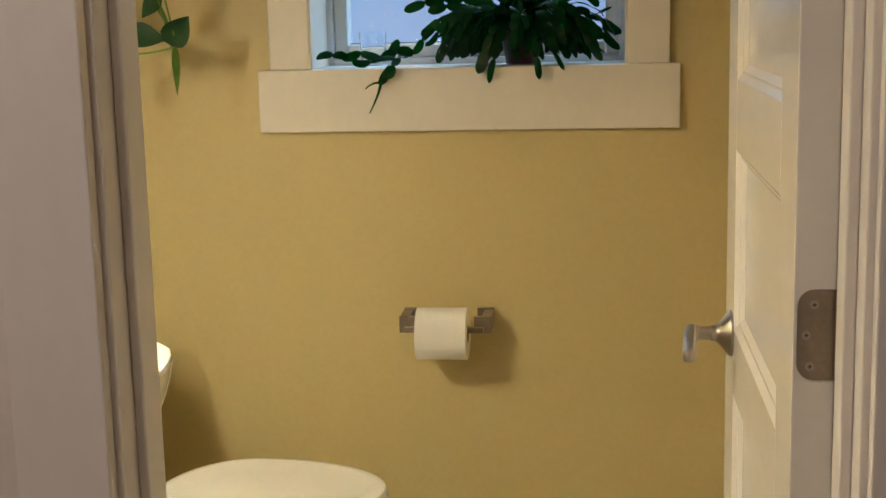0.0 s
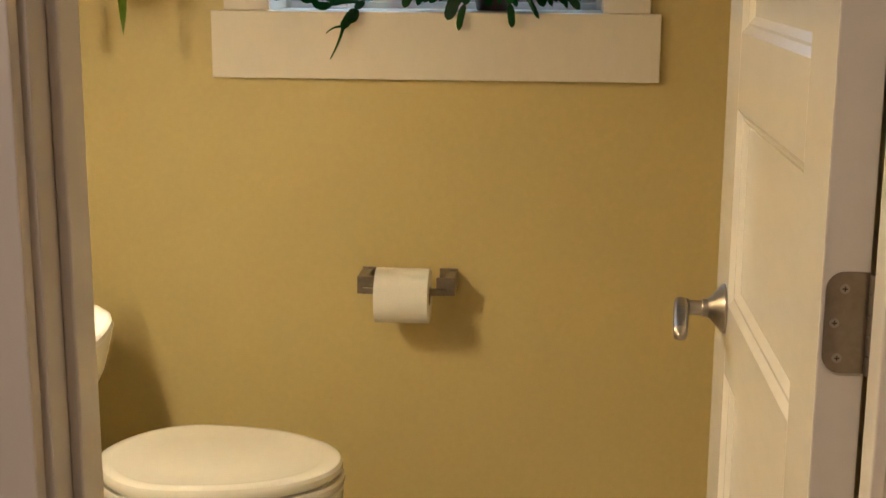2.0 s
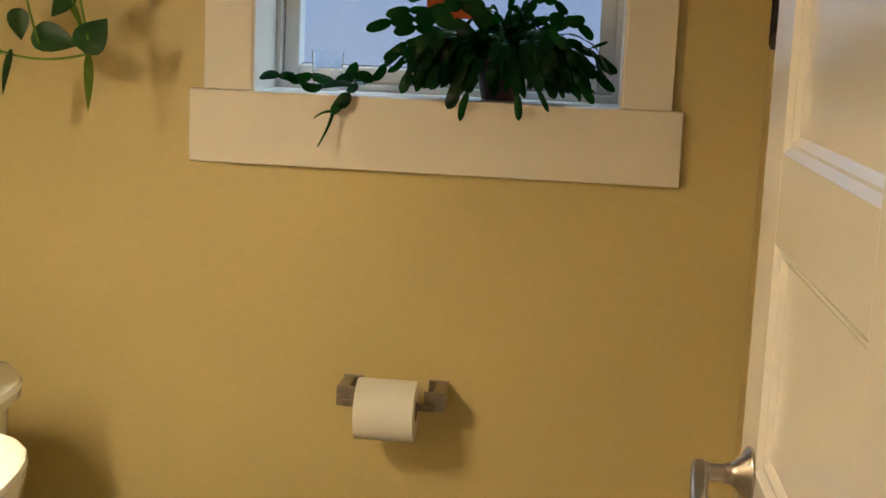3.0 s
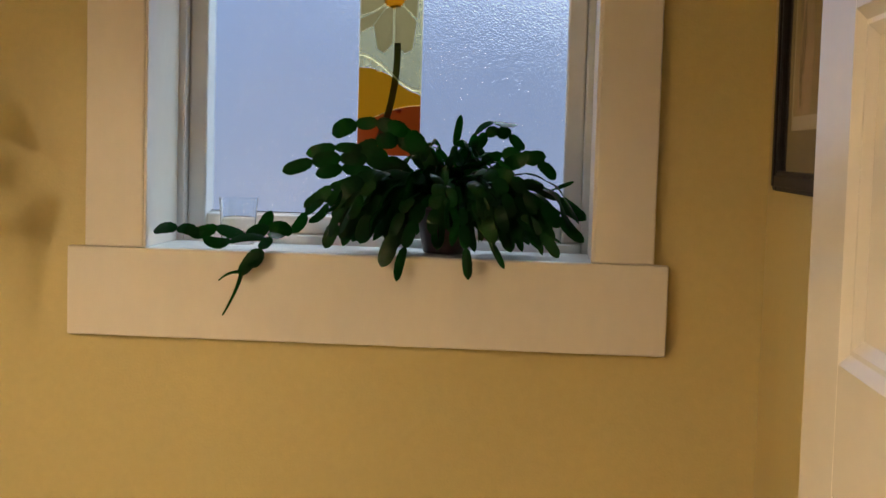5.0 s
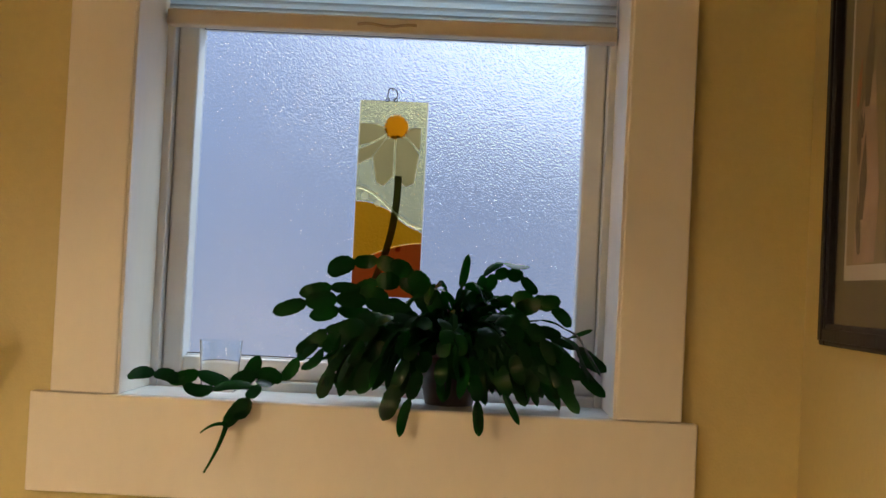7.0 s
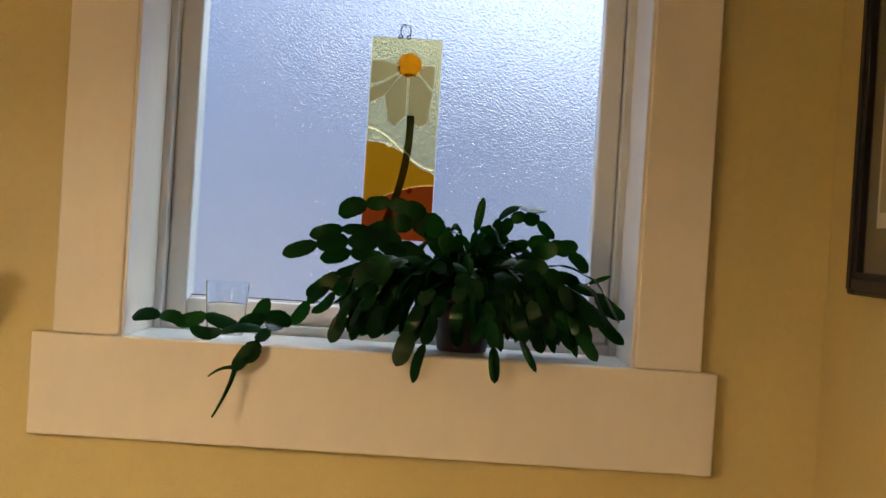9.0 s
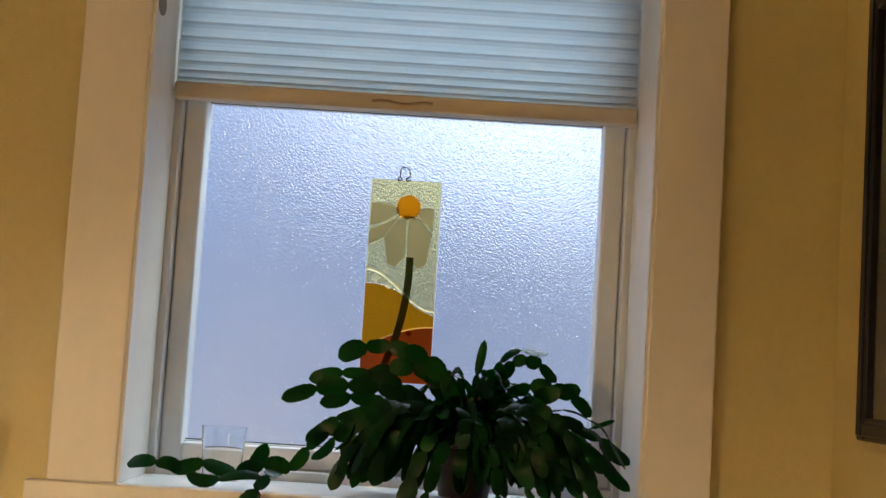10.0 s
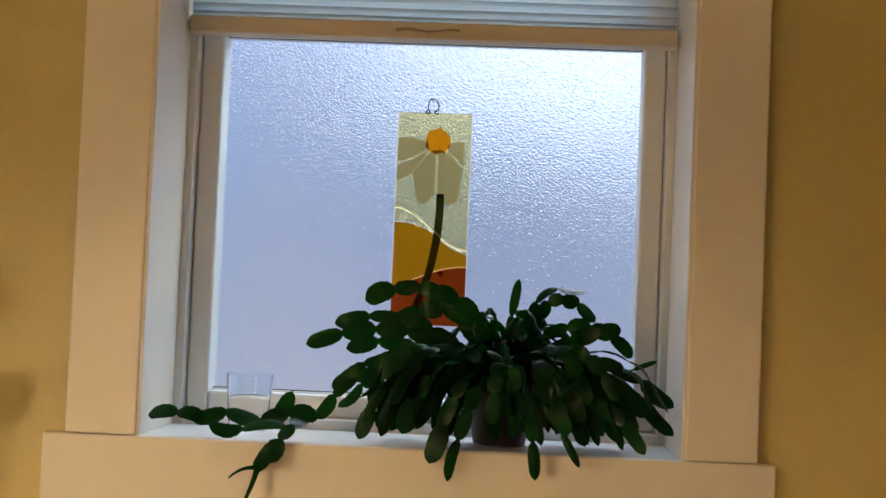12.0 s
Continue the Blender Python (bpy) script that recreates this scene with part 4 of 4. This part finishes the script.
def ink(points, mat, lift):
    b = bmesh.new()
    f = [b.verts.new((PXW - lift, y, z)) for y, z in points]
    r = [b.verts.new((PXW - lift + 0.0004, y, z)) for y, z in points]
    b.faces.new(f)
    b.faces.new(r[::-1])
    for i in range(len(f)):
        b.faces.new((f[i], f[(i + 1) % len(f)], r[(i + 1) % len(f)], r[i]))
    return part("ink_shape", b, mat, art, smooth=False)


def blade(y, z, dy, dz, w):
    d = Vector((dy, dz)).normalized()
    s = Vector((-d.y, d.x)) * w
    a, e = Vector((y, z)), Vector((y + dy, z + dz))
    return [tuple(a - s * 0.5), tuple(a.lerp(e, 0.45) - s), tuple(e), tuple(a.lerp(e, 0.45) + s), tuple(a + s * 0.5)]


ink([(QY1 - 0.04, QZ0 + 0.02), (QY1 - 0.055, QZ0 + 0.14), (QY1 - 0.05, QZ0 + 0.2), (QY1 - 0.10, QZ0 + 0.24), (QY1 - 0.13, QZ0 + 0.10), (QY1 - 0.12, QZ0 + 0.02)], ARTP, 0.0099)
for args in ((QY1 - 0.062, QZ0 + 0.03, 0.012, 0.07, 0.010), (QY1 - 0.066, QZ0 + 0.07, -0.008, 0.10, 0.014), (QY1 - 0.050, QZ0 + 0.135, 0.004, 0.05, 0.009), (QY1 - 0.054, QZ0 + 0.165, -0.001, 0.035, 0.005),
             (QY1 - 0.048, QZ0 + 0.165, 0.008, 0.026, 0.004), (QY1 - 0.060, QZ0 + 0.165, -0.006, 0.030, 0.004), (QY1 - 0.075, QZ0 + 0.20, -0.01, 0.12, 0.016)):
    ink(blade(*args), ARTD, 0.0104)
ink(blade(QY1 - 0.036, QZ0 + 0.205, -0.012, 0.055, 0.009), ARTR, 0.0104)
part("picture_glass", side_board(PY0 + FW - 0.002, PY1 - FW + 0.002, PZ0 + FW - 0.002, PZ1 - FW + 0.002, 0.0125, 0.0145), PICGLASS, picture, "clear picture glass", False).visible_shadow = False


# ---- trailing vine in a hanging planter ----
def vine_leaf(parent, p, d, nrm, length, width, mat, name="leaf"):
    d, nrm = Vector(d).normalized(), Vector(nrm)
    s = d.cross(nrm).normalized()
    nrm = s.cross(d).normalized()
    prof = ((-0.06, 0.30), (0.0, 0.62), (0.12, 0.92), (0.30, 1.0), (0.50, 0.88), (0.70, 0.60), (0.87, 0.28), (1.0, 0.02))
    b = bmesh.new()
    rows = []
    for t, w in prof:
        c = Vector(p) + d * (t * length) - nrm * (0.10 * length * t * t)
        h = w * width / 2
        rows.append((b.verts.new(c - s * h + nrm * 0.10 * h), b.verts.new(c - s * h * 0.5 + nrm * 0.02 * h), b.verts.new(c - nrm * 0.08 * h), b.verts.new(c + s * h * 0.5 + nrm * 0.02 * h), b.verts.new(c + s * h + nrm * 0.10 * h)))
    for r0, r1 in zip(rows, rows[1:]):
        for i in range(4):
            b.faces.new((r0[i], r0[i + 1], r1[i + 1], r1[i])).smooth = True
    bmesh.ops.solidify(b, geom=b.faces[:], thickness=0.0006)
    return part(name, b, mat, parent)


VX, VY, VZ = -0.985, 2.43, 1.62
vine = thing("trailing_vine", (VX, VY, VZ), "green heart-leaved trailing vine in a woven hanging planter", "hanging plant")
part("planter", lathe([(0.055, 0.0), (0.070, 0.02), (0.083, 0.10), (0.085, 0.115), (0.078, 0.115), (0.070, 0.10)], (VX, VY, VZ), count=32), BASKET, vine, "woven planter")
part("soil", lathe([(0.072, 0.098), (0.072, 0.104), (0.02, 0.108)], (VX, VY, VZ), count=24), SOIL, vine)
for k in range(3):
    a = 2.1 * k
    part("hanger_cord", tube([(VX + 0.083 * math.cos(a), VY + 0.083 * math.sin(a), VZ + 0.11), (VX, VY, 2.10), (VX, VY, 2.4395)], 0.0012, count=5), WIRE, vine)
stems = [((VX + 0.05, VY - 0.02, VZ + 0.11), (-0.885, 2.395, 1.46), (-0.850, 2.395, 1.300)), ((VX + 0.06, VY - 0.03, VZ + 0.11), (-0.93, 2.39, 1.55), (-0.860, 2.395, 1.300)),
         ((VX + 0.03, VY - 0.05, VZ + 0.11), (-0.98, 2.33, 1.50), (-0.930, 2.38, 1.290)), ((VX, VY - 0.06, VZ + 0.11), (-1.02, 2.33, 1.50), (-0.990, 2.36, 1.270)),
         ((-1.01, 2.37, 1.28), (-0.93, 2.38, 1.252), (-0.855, 2.395, 1.276))]
for a, mid, c in stems:
    part("stem", tube(bezier(a, mid, c, 12), 0.0022, count=6), VINE, vine, "pale green stem")
leaves = (((-0.944, 2.395, 1.306), (0.078, 0, -0.014), (0.1, -1, 0.35), 0.076, 0.054, POTHOS), ((-0.861, 2.395, 1.286), (0.045, 0, 0.052), (0.3, -1, -0.2), 0.066, 0.058, POTHOS),
          ((-0.850, 2.395, 1.272), (0.06, -0.1, -1), (0.7, -1, 0.1), 0.094, 0.017, VINE), ((-0.975, 2.37, 1.275), (-0.25, -0.1, -1), (-0.6, -1, 0.2), 0.075, 0.022, POTHOS),
          ((-0.880, 2.40, 1.378), (-0.5, -0.1, -0.55), (0.1, -1, 0.6), 0.055, 0.042, POTHOS), ((-0.895, 2.40, 1.44), (0.75, -0.1, -0.65), (0.2, -1, 0.6), 0.075, 0.050, POTHOS),
          ((-0.960, 2.36, 1.345), (0.2, -0.1, -1), (0.4, -1, 0.3), 0.050, 0.036, POTHOS), ((-0.915, 2.395, 1.50), (-0.5, -0.2, -0.9), (0.3, -1, 0.4), 0.075, 0.055, POTHOS),
          ((-0.990, 2.35, 1.40), (-0.3, -0.1, -0.9), (0, -1, 0.4), 0.07, 0.05, POTHOS), ((-0.985, 2.35, 1.50), (0.4, -0.2, -0.9), (0.2, -1, 0.4), 0.07, 0.05, POTHOS),
          ((-0.885, 2.40, 1.365), (0.5, -0.05, -0.9), (0.6, -1, 0.2), 0.060, 0.012, VINE))
for p, d, nr, ln, wd, m in leaves:
    vine_leaf(vine, p, d, nr, ln, wd, m)

# ---- disc mobile hanging by the window ----
mobile = thing("disc_mobile", (-0.53, 2.35, 2.10), "hanging mobile of small green, yellow and brown discs on threads", "mobile")
part("hoop", tube([(-0.53 + 0.09 * math.cos(i * math.pi / 12), 2.35 + 0.09 * math.sin(i * math.pi / 12), 2.10) for i in range(25)], 0.002, count=6), WIRE, mobile)
part("cord", tube([(-0.53, 2.35, 2.102), (-0.53, 2.35, 2.4395)], 0.0008, count=5), WIRE, mobile)
part("crossbar", tube([(-0.62, 2.35, 2.10), (-0.44, 2.35, 2.10)], 0.0015, count=5), WIRE, mobile)
DGREEN = material("dark_green_card", (0.012, 0.04, 0.012), 0.8, spec=0.1)
LGREEN = material("green_card", (0.13, 0.25, 0.06), 0.6, spec=0.1)
YELLOW = material("yellow_card", (0.60, 0.47, 0.05), 0.6, spec=0.1)
TAN = material("tan_card", (0.55, 0.36, 0.22), 0.6, spec=0.1)
GREY = material("grey_card", (0.20, 0.19, 0.18), 0.6, spec=0.1)
discs = ((-0.531, 2.35, 1.803, 0.0133, 0, DGREEN), (-0.532, 2.35, 1.845, 0.0133, 15, DGREEN), (-0.557, 2.345, 1.816, 0.0130, 52, YELLOW), (-0.553, 2.35, 1.780, 0.0130, 84, GREY),
         (-0.612, 2.345, 1.823, 0.0140, 25, LGREEN), (-0.474, 2.35, 1.841, 0.0125, 78, TAN), (-0.430, 2.35, 1.838, 0.0135, 68, GREY), (-0.612, 2.345, 1.866, 0.0140, 50, YELLOW))
for x, y, z, r, turn, m in discs:
    b = lathe([(r * 0.96, -0.0007), (r, -0.0003), (r, 0.0003), (r * 0.96, 0.0007)], (0, 0, 0), "Y", 28)
    bmesh.ops.rotate(b, verts=b.verts, matrix=Matrix.Rotation(radians(turn), 3, "Z"))
    bmesh.ops.translate(b, verts=b.verts, vec=(x, y, z))
    part("disc", b, m, mobile)
    part("thread", tube([(x, y, z + r - 0.001), (x, y, 2.10)], 0.0004, count=4), WIRE, mobile)

# ---- floor tiles ----
tile = mesh_of("tile", box(0, 0.296, 0, 0.296, -0.006, 0.0, 0.0015, segs=1), FLOORT, False)
for i in range(12):
    for j in range(15):
        x, y = -1.98 + 0.3 * i, -1.86 + 0.3 * j
        if y > YS - 0.3 and not XW - 0.12 < x < XE - 0.17 or y > YN:
            continue
        ob = new("tile", tile)
        ob.location = (-1.98 + 0.3 * i, -1.86 + 0.3 * j, 0)
        ob.parent = floor
